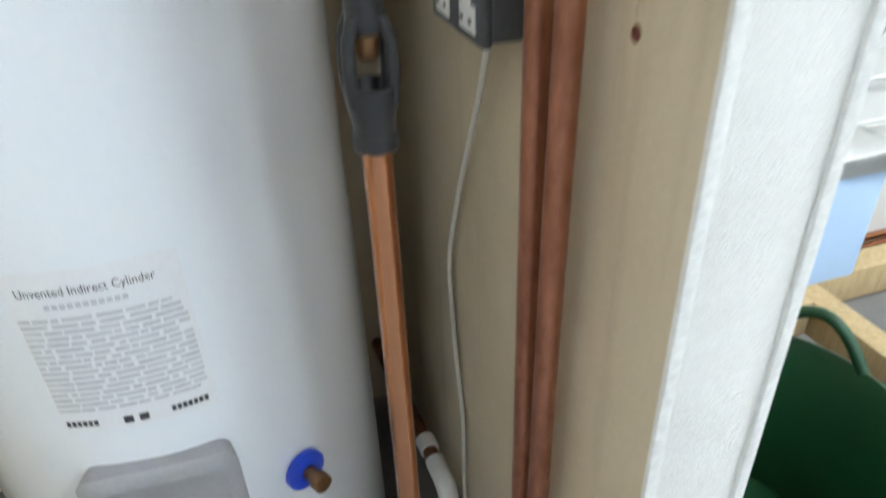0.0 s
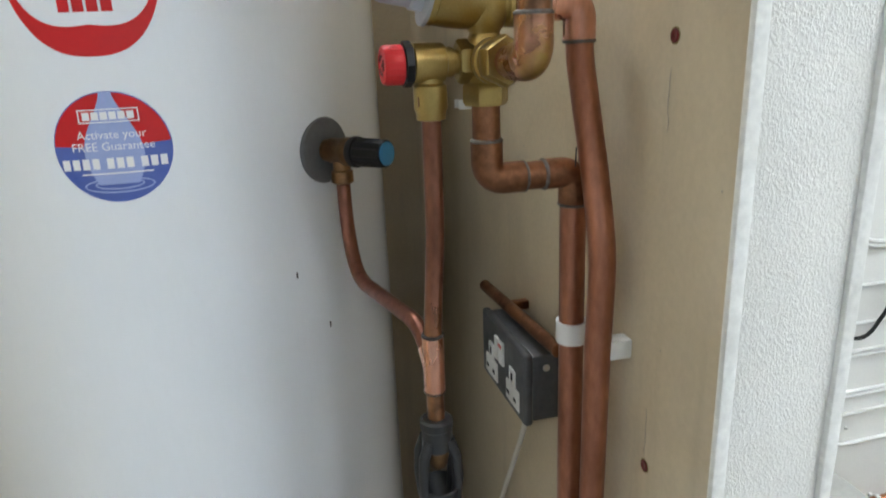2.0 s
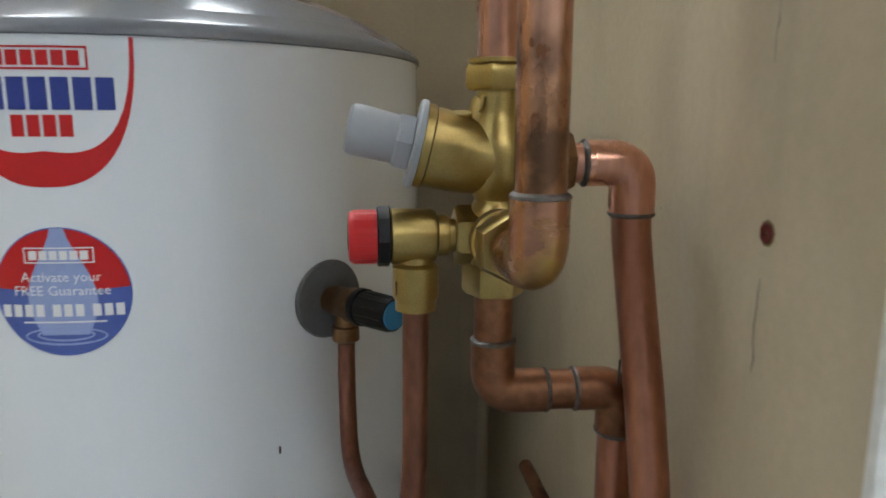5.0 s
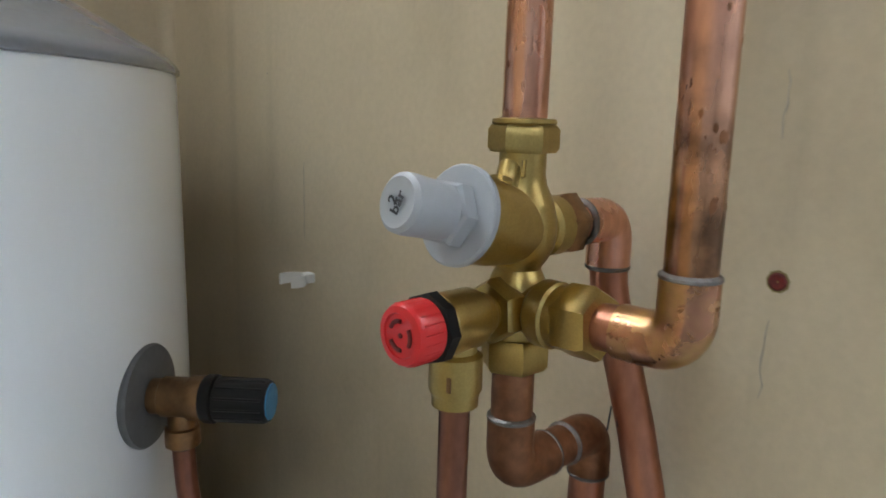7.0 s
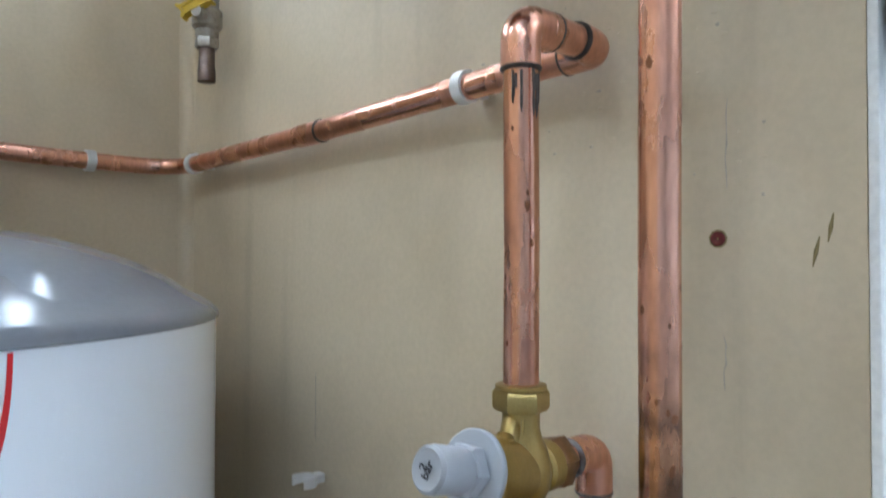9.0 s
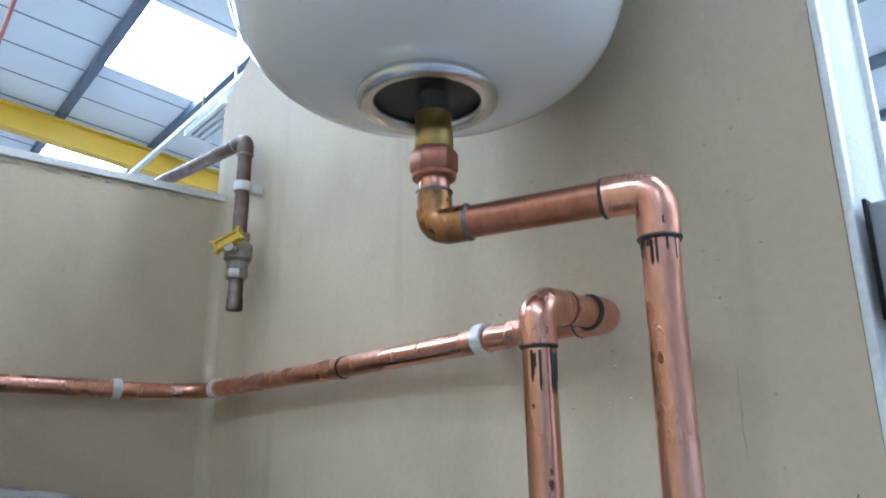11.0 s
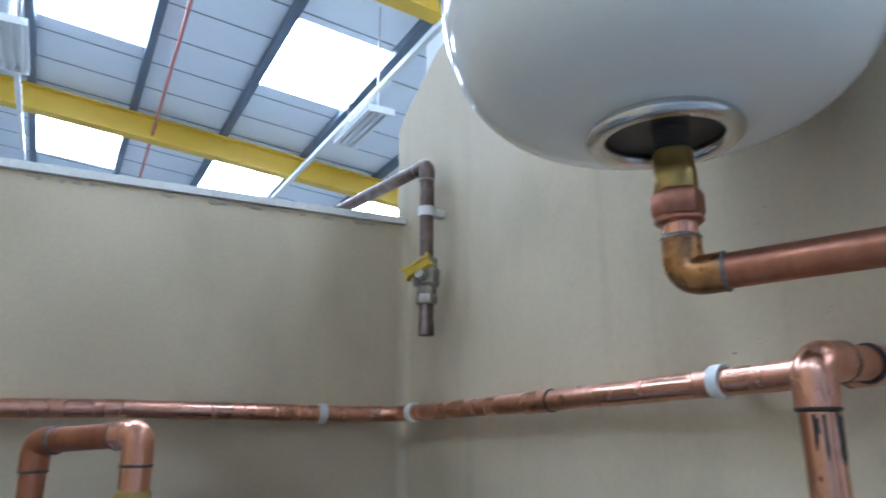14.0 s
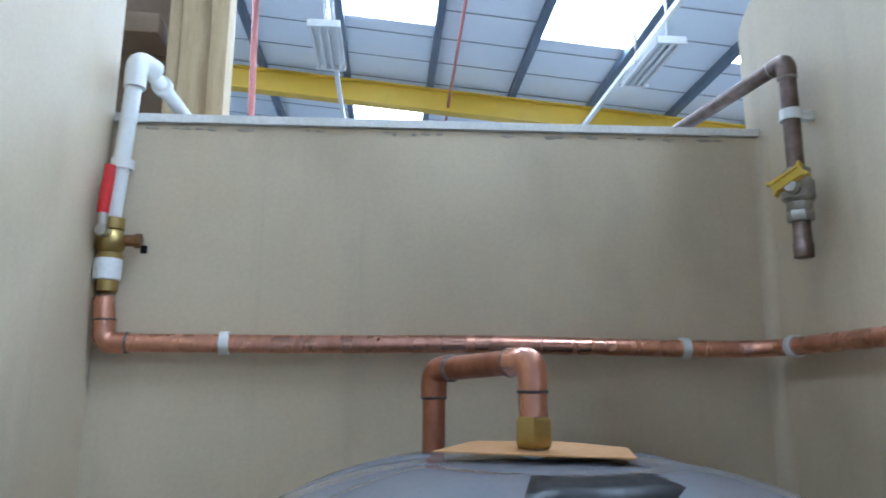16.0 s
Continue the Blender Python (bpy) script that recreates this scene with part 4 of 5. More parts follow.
    part("union_nut", hexnut(c3 + Vector((0, 0, 0.040)), c3 + Vector((0, 0, 0.058)), 0.0300), COPPER_DULL, e, "hexagonal copper-brown nut")
    part("nut_collar", turned(c3 + Vector((0, 0, 0.036)), (0, 0, 1), [(0.0150, 0), (0.0160, 0.001), (0.0160, 0.003), (0.0140, 0.005)], 28), COPPER_DULL, e)
    flux_runs(a, AX, AY, r, z1 - 0.031, 11, 0.030, 3)
    blotches(a, AX, AY, r, 1.48, 1.63, 5, 8)
    flux_runs(e, fx, fy, r, zt - 0.031, 14, 0.016, 5)
    flux_runs(e, fx, fy, r + 0.0016, zt - 0.018, 7, 0.014, 15)
    blotches(e, fx, fy, r, 1.42, 1.66, 14, 9)
    # feed from the valve's side, down by the wall
    gx, gy = 0.2205, 0.449
    g = thing("feed_pipe", (gx, gy, 0), "long copper pipe bowed gently down the wall", "pipe", "copper pipes")
    c4 = Vector((gx, gy, 1.412))
    part("pipe", rod((AX + 0.040, AY, 1.412), (gx - 0.015, gy, 1.412), r, 22), COPPER, g)
    elbow(g, (AX, AY, 1.412), c4, (gx, gy, 1.2), r, COPPER, SOLDER, arm=0.028)
    part("pipe", tube(rounded([c4 - Vector((0, 0, 0.02)), (gx, gy - 0.002, 1.37), (0.2235, 0.424, 1.29), (0.2255, 0.407, 1.22), (0.2235, 0.408, 1.14), (0.2235, 0.413, 0.9), (0.2240, 0.418, 0.45), (0.2240, 0.420, 0.0)], 0.2), 0.0110, 24), COPPER_DULL, g)
    # outlet below the valve, beside it
    hx, hy = 0.2225, 0.457
    h = thing("supply_pipe", (hx, hy, 0), "brown copper pipe with elbows down the wall", "pipe", "copper pipes")
    c5, c6 = Vector((AX, AY, 1.2800)), Vector((hx - 0.003, hy - 0.005, 1.2800))
    part("pipe", rod((AX, AY, 1.342), (AX, AY, 1.295), r, 22), COPPER_DARK, h)
    elbow(h, (AX, AY, 1.3), c5, c6, r, COPPER_DARK, SOLDER, arm=0.031)
    part("pipe", rod(c5 + (c6 - c5).normalized() * 0.015, c6 - (c6 - c5).normalized() * 0.012, r + 0.0004, 22), COPPER_DARK, h)
    elbow(h, c5, c6, c6 - Vector((0, 0, 0.1)), r, COPPER_DARK, SOLDER, arm=0.027)
    part("pipe", tube([c6 - Vector((0, 0, 0.015)), (hx, hy, 1.1), (hx + 0.001, hy, 0.6), (hx, hy, 0)], r, 22), COPPER_DULL, h)
    for k in range(3):
        q0 = Vector((0.2135, 0.4270 + 0.004 * k, 1.303 + 0.005 * (k % 2)))
        part("pen_mark", tube([q0, q0 + Vector((0.0003, -0.004 + 0.003 * k, -0.016))], 0.0006, 6), INK_BLACK, g, "black pen marks")
    clip((hx, hy, 1.134), (0, 0, 1), (1, 0, 0), r, depth=wall_x(hy) - hx - 0.0003, width=0.02)
    block = thing("clip_block", (0.24, 0.405, 1.130), "white plastic clip foot behind the pipes", "pipe clip", "pipe clips")
    part("foot", box((0.2310, 0.4000, 1.128), (wall_x(0.40) - 0.0004, 0.4160, 1.145), 0.0015), WHITE_PLASTIC, block)


copper_runs()


def expansion_vessel():
    x, y = 0.055, 0.528
    v = thing("expansion_vessel", (x, y, 1.84), "glossy white steel expansion vessel hung high on the wall", "pressure vessel")
    R, z0 = 0.1630, 1.873
    prof = [(0.0435, z0 + 0.030), (0.0465, z0 + 0.004), (0.0555, z0 + 0.011)]
    for k in range(1, 19):
        t = k / 18 * math.pi / 2
        prof.append((0.0555 + (R - 0.0555) * math.sin(t) ** 0.74, z0 + 0.011 + 0.108 * (1 - math.cos(t)) ** 1.12))
    prof += [(R, 2.006)]
    part("lower_shell", turned((x, y, 0), (0, 0, 1), prof, 96), VESSEL, v)
    part("seam_band", turned((x, y, 2.0010), (0, 0, 1), [(R + 0.0002, 0), (R + 0.003, 0.001), (R + 0.003, 0.006), (R + 0.0002, 0.007)], 96), THREAD, v, "dark rolled seam")
    prof = [(R, 2.0065), (R, 2.20)]
    for k in range(1, 17):
        t = k / 16 * math.pi / 2
        prof.append((R * math.cos(t), 2.20 + 0.11 * math.sin(t)))
    part("upper_shell", turned((x, y, 0), (0, 0, 1), prof, 96), VESSEL, v)
    ring = [(0.0485 + 0.0080 * math.cos(2 * math.pi * k / 14), z0 + 0.0008 - 0.0065 * math.sin(2 * math.pi * k / 14)) for k in range(14)]
    bm = bmesh.new()
    seg = 64
    rows = [[bm.verts.new((x + r * math.cos(2 * math.pi * k / seg), y + r * math.sin(2 * math.pi * k / seg), z)) for r, z in ring] for k in range(seg)]
    for k in range(seg):
        p, q = rows[k], rows[(k + 1) % seg]
        for i in range(14):
            j = (i + 1) % 14
            bm.faces.new((p[i], p[j], q[j], q[i]))
    flange = part("flange_ring", bm, STEEL_BRIGHT, v, "rolled bright steel flange ring")
    part("flange_dish", turned((x, y, z0 + 0.004), (0, 0, 1), [(0.0442, 0), (0.0428, 0.0245), (0.0001, 0.0247)], 40), THREAD, flange, "dark recessed plate")
    x, y = 0.058, 0.524
    tp = thing("vessel_connector", (x, y, 1.828), "brass adaptor on a black threaded stub", "pipe fitting")
    thread = [(0.0110, 1.858)]
    for k in range(9):
        thread += [(0.0128, 1.859 + 0.0022 * k), (0.0116, 1.8601 + 0.0022 * k)]
    part("thread", turned((x, y, 0), (0, 0, 1), thread + [(0.0122, 1.884)], 28), THREAD, tp, "black threaded stub")
    part("adaptor", turned((x, y, 0), (0, 0, 1), [(0.0135, 1.829), (0.0150, 1.831), (0.0150, 1.846), (0.0144, 1.847), (0.0144, 1.859), (0.0125, 1.861)], 28), BRASS, tp, "turned brass adaptor")
    x, y = 0.055, 0.528
    br = thing("wall_bracket", (0.2290, y, 2.16), "steel wall bracket behind the vessel", "bracket")
    part("plate", box((x + R - 0.004, y - 0.05, 2.15), (0.2285, y + 0.05, 2.18), 0.003), STEEL, br)


SPACE[0] = scaled_at((0.094, 0.499, 1.750), 0.935, (0.058, 0.524, 1.7715))
expansion_vessel()
SPACE[0] = Matrix()


def gas_drop():
    """The old pipe drop with a lever valve by the back corner."""
    y = 1.061
    x = wall_x(y) - 0.030
    g = thing("gas_pipe", (x, y, 1.80), "old browned pipe drop over the partition", "pipe")
    top = Vector((x, y, 2.045))
    part("pipe", rod((x, y, 1.897), top - Vector((0, 0, 0.016)), 0.0105, 20), IRON_PIPE, g)
    elbow(g, (x, y, 1.9), top, top + Vector((-0.03, 0.3, -0.002)), 0.0105, IRON_PIPE, NICKEL, arm=0.024, bend=0.018)
    part("pipe", rod(top + Vector((-0.0014, 0.014, 0)), top + Vector((-0.09, 0.9, 0)), 0.0105, 20), IRON_PIPE, g)
    part("stub", turned((x, y, 1.784), (0, 0, 1), [(0.0095, 0), (0.0118, 0.001), (0.0118, 0.018), (0.0106, 0.020), (0.0106, 0.052)], 20), IRON_PIPE, g)
    v = thing("lever_valve", (x, y, 1.830), "grey lever valve with short yellow handle", "valve")
    part("lower_nut", hexnut((x, y, 1.830), (x, y, 1.844), 0.028), NICKEL, v)
    part("body", turned((x, y, 1.842), (0, 0, 1), [(0.0125, 0), (0.0150, 0.004), (0.0150, 0.012), (0.0198, 0.017), (0.0198, 0.038), (0.0140, 0.045)], 24), NICKEL, v)
    part("upper_nut", hexnut((x, y, 1.885), (x, y, 1.899), 0.028), NICKEL, v)
    s = Vector((-0.75, -0.66, 0)).normalized()
    p = Vector((x, y, 1.869))
    part("stem", turned(p, s, [(0.009, 0.010), (0.009, 0.028), (0.007, 0.030), (0.007, 0.036)], 18), NICKEL, v)
    side = Vector((-s.y, s.x, 0))
    bm = bmesh.new()
    vs = bmesh.ops.create_cube(bm, size=1)["verts"]
    lev = Matrix((side, s, Vector((0, 0, 1)))).transposed()
    tilt = Matrix.Rotation(radians(28), 3, s)
    for q in vs:
        q.co = p + s * 0.030 + tilt @ (lev @ Vector((q.co.x * 0.040 + 0.002, q.co.y * 0.009, q.co.z * 0.014)) + Vector((0, 0, 0.010)))
    bmesh.ops.bevel(bm, geom=bm.edges[:], offset=0.003, segments=2, affect="EDGES")
    part("handle", bm, YELLOW, v, "yellow plastic handle")
    clip((x, y, 1.970), (0, 0, 1), (1, 0, 0), 0.0105, depth=wall_x(y) - x - 0.0004, width=0.014)


gas_drop()


def left_riser():
    """Brass lever valve and white plastic pipe by the left corner."""
    x, y = -0.587, YB - 0.019
    v = thing("brass_valve", (x, y, 1.7225), "brass lever valve with red handle", "valve")
    up = (0, 0, 1)
    part("lower_spigot", turned((x, y, 1.7205), up, [(0.010, 0), (0.0118, 0.001), (0.0118, 0.014), (0.0105, 0.015)], 22), BRASS, v)
    part("tape", turned((x - 0.001, y, 1.7345), up, [(0.0135, 0), (0.0152, 0.001), (0.0154, 0.025), (0.0138, 0.026)], 22), TAPE, v, "white sealing tape wrap")
    part("body", turned((x - 0.001, y, 1.7585), up, [(0.012, 0), (0.0145, 0.001), (0.0145, 0.008), (0.012, 0.009), (0.0165, 0.015), (0.0170, 0.028), (0.012, 0.036), (0.0140, 0.037), (0.0140, 0.050), (0.011, 0.051)], 24), BRASS, v)
    part("side_plug", turned((x + 0.012, y, 1.7825), (1, 0, 0), [(0.007, 0), (0.007, 0.014), (0.009, 0.015), (0.009, 0.022)], 6), BRASS_DULL, v)
    part("drain_tip", rod((x + 0.038, y - 0.002, 1.7675), (x + 0.038, y - 0.002, 1.7765), 0.004, 10), BLACK, v, "black rubber tip")
    part("stem", rod((x - 0.002, y - 0.014, 1.7885), (x - 0.002, y - 0.030, 1.7885), 0.006, 16), STEEL, v)
    part("stem_nut", hexnut((x - 0.002, y - 0.028, 1.7885), (x - 0.002, y - 0.034, 1.7885), 0.013), STEEL, v)
    lev = part("lever", tube(rounded([(x - 0.002, y - 0.029, 1.7825), (x - 0.002, y - 0.029, 1.8085), (x - 0.001, y - 0.026, 1.8665)], 0.02), 0.0052, 10), STEEL, v, "steel lever")
    part("sleeve", tube([(x - 0.0025, y - 0.029, 1.8085), (x - 0.0015, y - 0.0275, 1.8375), (x, y - 0.026, 1.8665)], [0.0062, 0.0068, 0.0062], 14), RED, lev, "red plastic sleeve")
    p = thing("plastic_pipe", (x, y, 1.8125), "white plastic pipe turning over the partition", "pipe")
    top = Vector((x + 0.010, y - 0.002, 2.0045))
    part("pipe", rod((x - 0.001, y, 1.8085), top - Vector((0, 0, 0.01)), 0.0098, 20), WHITE_PLASTIC, p)
    line = rounded([top - Vector((0, 0, 0.03)), top + Vector((0, 0, 0.008)), top + Vector((0.012, 0.034, 0.010))], 0.018)
    part("elbow", tube(line, 0.0130, 22), WHITE_PLASTIC, p)
    far = top + Vector((0.03, 0.5, 0.008))
    part("pipe", rod(top + Vector((0.004, 0.02, 0.010)), far, 0.0098, 18), WHITE_PLASTIC, p)
    clip((x + 0.004, y, 1.8755), (0, 0, 1), (0, 1, 0), 0.0108, depth=0.0188, width=0.012)
    part("collar", turned(top + Vector((0.008, 0.075, 0.009)), (0.03, 0.5, 0), [(0.0112, 0), (0.0135, 0.001), (0.0135, 0.012), (0.0112, 0.013)], 18), WHITE_PLASTIC, p)


SPACE[0] = scaled_at((-0.617, YB - 0.019, 1.751), 1.04, (-0.587, YB - 0.019, 1.7345))
left_riser()
SPACE[0] = Matrix()


def tank_outlet():
    """Hot outlet on the lid with the card round it."""
    x, y = -0.1675, 0.860
    z = lid_height(x, y)
    t = thing("outlet_pipe", (x, y, z), "copper outlet pipe with elbows over the lid", "pipe", "copper pipes")
    r = 0.0110
    c1, c2 = Vector((x, y, 1.650)), Vector((-0.238, y + 0.110, 1.643))
    part("steel_stub", rod((x, y, z - 0.01), (x, y, z + 0.018), 0.009, 20), STEEL, t, "bright threaded stub")
    part("nut", hexnut((x, y, 1.579), (x, y, 1.604), 0.028), BRASS, t, "large brass nut")
    part("sleeve", rod((x, y, 1.602), (x, y, 1.635), r + 0.0012, 22), COPPER, t)
    part("solder_joint", turned((x, y, 1.622), (0, 0, 1), [(r, 0), (r + 0.0022, 0.001), (r + 0.002, 0.003), (r, 0.004)], 22), FLUX, t, "dark solder ring")
    elbow(t, (x, y, 1.6), c1, c2, r, COPPER, SOLDER, arm=0.026)
    part("pipe", rod(c1 + (c2 - c1).normalized() * 0.015, c2 - (c2 - c1).normalized() * 0.01, r, 22), COPPER_DULL, t)
    elbow(t, c1, c2, c2 - Vector((0, 0, 0.1)), r, COPPER_DULL, SOLDER, arm=0.026)
    part("pipe", rod(c2 - Vector((0, 0, 0.015)), (c2.x, c2.y, lid_height(c2.x, c2.y) - 0.02), r, 22), COPPER_DULL, t)
    bm = bmesh.new()
    pts = [(-0.250, 0.866, 1.5755), (-0.185, 0.822, 1.5765), (-0.098, 0.815, 1.5740), (-0.076, 0.888, 1.5750), (-0.13, 0.905, 1.5790), (-0.21, 0.905, 1.5800)]
    upv = [bm.verts.new(q) for q in pts]
    bm.faces.new(upv)
    ext = bmesh.ops.extrude_face_region(bm, geom=bm.faces[:])
    bmesh.ops.translate(bm, verts=[e for e in ext["geom"] if isinstance(e, bmesh.types.BMVert)], vec=(0, 0, 0.0012))
    tagged(link("card", bm, CARD), "creased orange-brown card lying on the lid round the outlet", "card")


tank_outlet()


def socket_outlet():
    """Metal-clad double socket on the side wall, with its flex."""
    x0, y0, y1, z0, z1 = 0.205, 0.528, 0.670, 0.994, 1.077
    w = wall_x(0.62)
    s = thing("double_socket", (w - 0.001, 0.62, z0), "grey metal-clad double socket with white inserts", "socket")
    part("back_box", box((x0 + 0.009, y0 + 0.003, z0 + 0.003), (w - 0.0008, y1 - 0.003, z1 - 0.003), 0.004), SOCKET_GREY, s)
    face = part("face_plate", box((x0, y0, z0), (x0 + 0.010, y1, z1), 0.004, segments=3), SOCKET_GREY, s)
    for yc in (0.562, 0.632):
        ins = part("insert", box((x0 - 0.0015, yc - 0.019, z0 + 0.009), (x0 + 0.002, yc + 0.021, z0 + 0.033), 0.0012), WHITE_PLASTIC, face, "white socket insert")
        part("insert", box((x0 - 0.0015, yc - 0.007, z0 + 0.032), (x0 + 0.002, yc + 0.011, z0 + 0.052), 0.0012), WHITE_PLASTIC, face, "white socket insert")
        part("earth_slot", box((x0 - 0.002, yc - 0.001, z0 + 0.038), (x0 - 0.0012, yc + 0.004, z0 + 0.047), 0.0002), BLACK, ins)
        for dy in (-0.011, 0.010):
            part("pin_slot", box((x0 - 0.002, yc + dy, z0 + 0.017), (x0 - 0.0012, yc + dy + 0.007, z0 + 0.021), 0.0002), BLACK, ins)
    part("rocker", box((x0 - 0.003, 0.590, z0 + 0.041), (x0 + 0.002, 0.603, z0 + 0.069), 0.0015), WHITE_PLASTIC, face, "white rocker switch")
    part("rocker", box((x0 - 0.003, 0.606, z0 + 0.041), (x0 + 0.002, 0.618, z0 + 0.069), 0.0015), WHITE_PLASTIC, face, "white rocker switch")
    part("red_mark", box((x0 - 0.0034, 0.592, z0 + 0.062), (x0 - 0.0028, 0.602, z0 + 0.066)), RED, face)
    part("screw", rod((x0 + 0.025, y0 + 0.0032, z1 - 0.018), (x0 + 0.025, y0 + 0.0018, z1 - 0.018), 0.004, 12, 0.0005), STEEL, s)
    f = thing("flex", (0.24, 0.66, 0), "thin white flex hanging down the wall", "cable")
    part("cable", tube(rounded([(0.230, 0.575, z0 + 0.004), (0.236, 0.62, 0.92), (0.244, 0.72, 0.76), (0.247, 0.785, 0.62), (0.248, 0.77, 0.47), (0.248, 0.740, 0.34), (0.244, 0.73, 0.15), (0.242, 0.73, 0.004)], 0.14), 0.0034, 10), CABLE, f)
    st = thing("pipe_stub", (0.225, 0.66, 1.06), "dark brown capped pipe stub beside the socket", "pipe")
    part("pipe", rod((0.2300, 0.735, 1.0790), (0.2300, 0.50, 1.092), 0.0072, 16), COPPER_DARK, st)
    part("saddle", box((0.230, 0.640, 1.079), (wall_x(0.64) - 0.0005, 0.652, 1.089), 0.001), COPPER_DARK, st)


socket_outlet()


def wall_marks():
    """Old fixings, holes, scuffs and an empty clip on the side wall."""
    for y, z in ((0.364, 1.386), (0.374, 1.558), (0.372, 1.042)):
        x = wall_x(y)
        h = thing("wall_plug", (x, y, z), "old red wall plug in the painted wall", "wall plug", "wall plugs")
        part("sleeve", turned((x + 0.002, y, z), (-1, 0, 0), [(0.0052, 0), (0.0050, 0.0026), (0.0040, 0.0033), (0.0012, 0.0027), (0.0001, 0.0022)], 13), PLUG, h)
        part("chipped_rim", turned((x + 0.001, y, z), (-1, 0, 0), [(0.0066, 0), (0.0062, 0.0012), (0.004, 0.0014)], 9), SCRATCH, h)
    rng = random.Random(11)
    for y, z, a, l in ((0.315, 1.549, 12, 0.018), (0.307, 1.563, 10, 0.017)):
        x = wall_x(y)
        d = Vector((0, math.sin(radians(a)), -math.cos(radians(a))))
        p = Vector((x - 0.0002, y, z))
        tagged(link("scratch", tube([p - d * l / 2, p, p + d * l / 2], [0.0003, 0.0013, 0.0003], 6), SCRATCH), "short ochre scratch in the wall paint", "scratch", "wall scratches")
    for y, z0, z1 in ((0.368, 1.59, 1.649), (0.370, 1.46, 1.495), (0.367, 1.32, 1.365), (0.374, 1.05, 1.095), (0.84, 1.34, 1.42)):
        x = wall_x(y)
        pts = [Vector((x - 0.0001, y + rng.uniform(-0.0012, 0.0012), z0 + (z1 - z0) * k / 6)) for k in range(7)]
        tagged(link("pencil_line", tube(pts, [0.0002, 0.0005, 0.0003, 0.0006, 0.0003, 0.0005, 0.0002], 5), SMUDGE), "faint grey plumb line drawn on the wall", "pencil line", "wall marks")
    for k in range(22):
        y, z = rng.uniform(0.3, 1.1), rng.uniform(1.05, 2.2)
        x = wall_x(y)
        tagged(link("speck", turned((x + 0.0003, y, z), (-1, 0, 0), [(rng.uniform(0.0008, 0.0018), 0), (0.0005, 0.0006)], 7), SMUDGE), "small dark speck on the wall paint", "speck", "wall marks")
    for k in range(60):
        y = 0.34 + abs(rng.gauss(0, 0.10))
        z = rng.uniform(1.58, 1.86)
        if y > 0.6:
            continue
        x = wall_x(y)
        w, h = rng.uniform(0.001, 0.005), rng.uniform(0.0006, 0.0016)
        bm = turned((x + 0.0002, y, z), (-1, 0, 0), [(1, 0), (0.55, 0.0006)], 8)
        for q in bm.verts:
            q.co.y = y + (q.co.y - y) * w * rng.uniform(0.6, 1.2)
            q.co.z = z + (q.co.z - z) * h * rng.uniform(0.6, 1.2)
        tagged(link("plaster_nib", bm, MAGNOLIA if k % 3 else SMUDGE), "small nib of rough plaster under the paint", "plaster nib", "wall marks")
    y, z = 0.826, 1.303
    clip((wall_x(y) - 0.024, y, z), (0, 0, 1), (1, 0, 0), 0.0112, depth=0.0235, width=0.011, open_front=True)


wall_marks()


def cap_chips():
    """Flaked paint below the capping of the back partition."""
    rng = random.Random(21)
    for k in range(26):
        x = rng.uniform(XL + 0.03, XB - 0.06)
        top = TOP_LEFT + (TOP_RIGHT - TOP_LEFT) * (x - XL) / (XB - XL)
        w, h = rng.uniform(0.003, 0.016), rng.uniform(0.0012, 0.004)
        bm = bmesh.new()
        n = 9
        ring = [bm.verts.new((x + w * math.cos(2 * math.pi * i / n) * rng.uniform(0.6, 1), YB - 0.0012, top - 0.004 - h * 0.6 + h * math.sin(2 * math.pi * i / n) * rng.uniform(0.5, 1))) for i in range(n)]
        mid = bm.verts.new((x, YB - 0.002, top - 0.004 - h * 0.6))
        back = [bm.verts.new((v.co.x, YB + 0.001, v.co.z)) for v in ring]
        for i in range(n):
            j = (i + 1) % n
            bm.faces.new((ring[i], ring[j], mid))
            bm.faces.new((ring[i], ring[j], back[j], back[i]))
        tagged(link("paint_flake", bm, SMUDGE), "flaked paint edge under the white capping", "paint flake", "wall marks")


cap_chips()


def low_fittings():
    """A waste pipe low behind the cylinder."""
    p = thing("low_pipe", (0.21, 0.9, 0.15), "brown copper pipe with a white plastic coupling", "pipe")
    part("pipe", rod((0.195, YB - 0.001, 0.165), (0.217, 0.79, 0.168), 0.014, 16), COPPER_DARK, p)
    part("coupling", rod((0.2135, 0.872, 0.1673), (0.2150, 0.838, 0.1675), 0.018, 20, 0.002), WHITE_PLASTIC, p, "white plastic coupling")
    part("spout", tube(rounded([(0.216, 0.815, 0.168), (0.219, 0.745, 0.168), (0.219, 0.735, 0.10), (0.219, 0.735, 0.0)], 0.03), 0.0175, 18), WHITE_PLASTIC, p, "white plastic waste bend")


low_fittings()


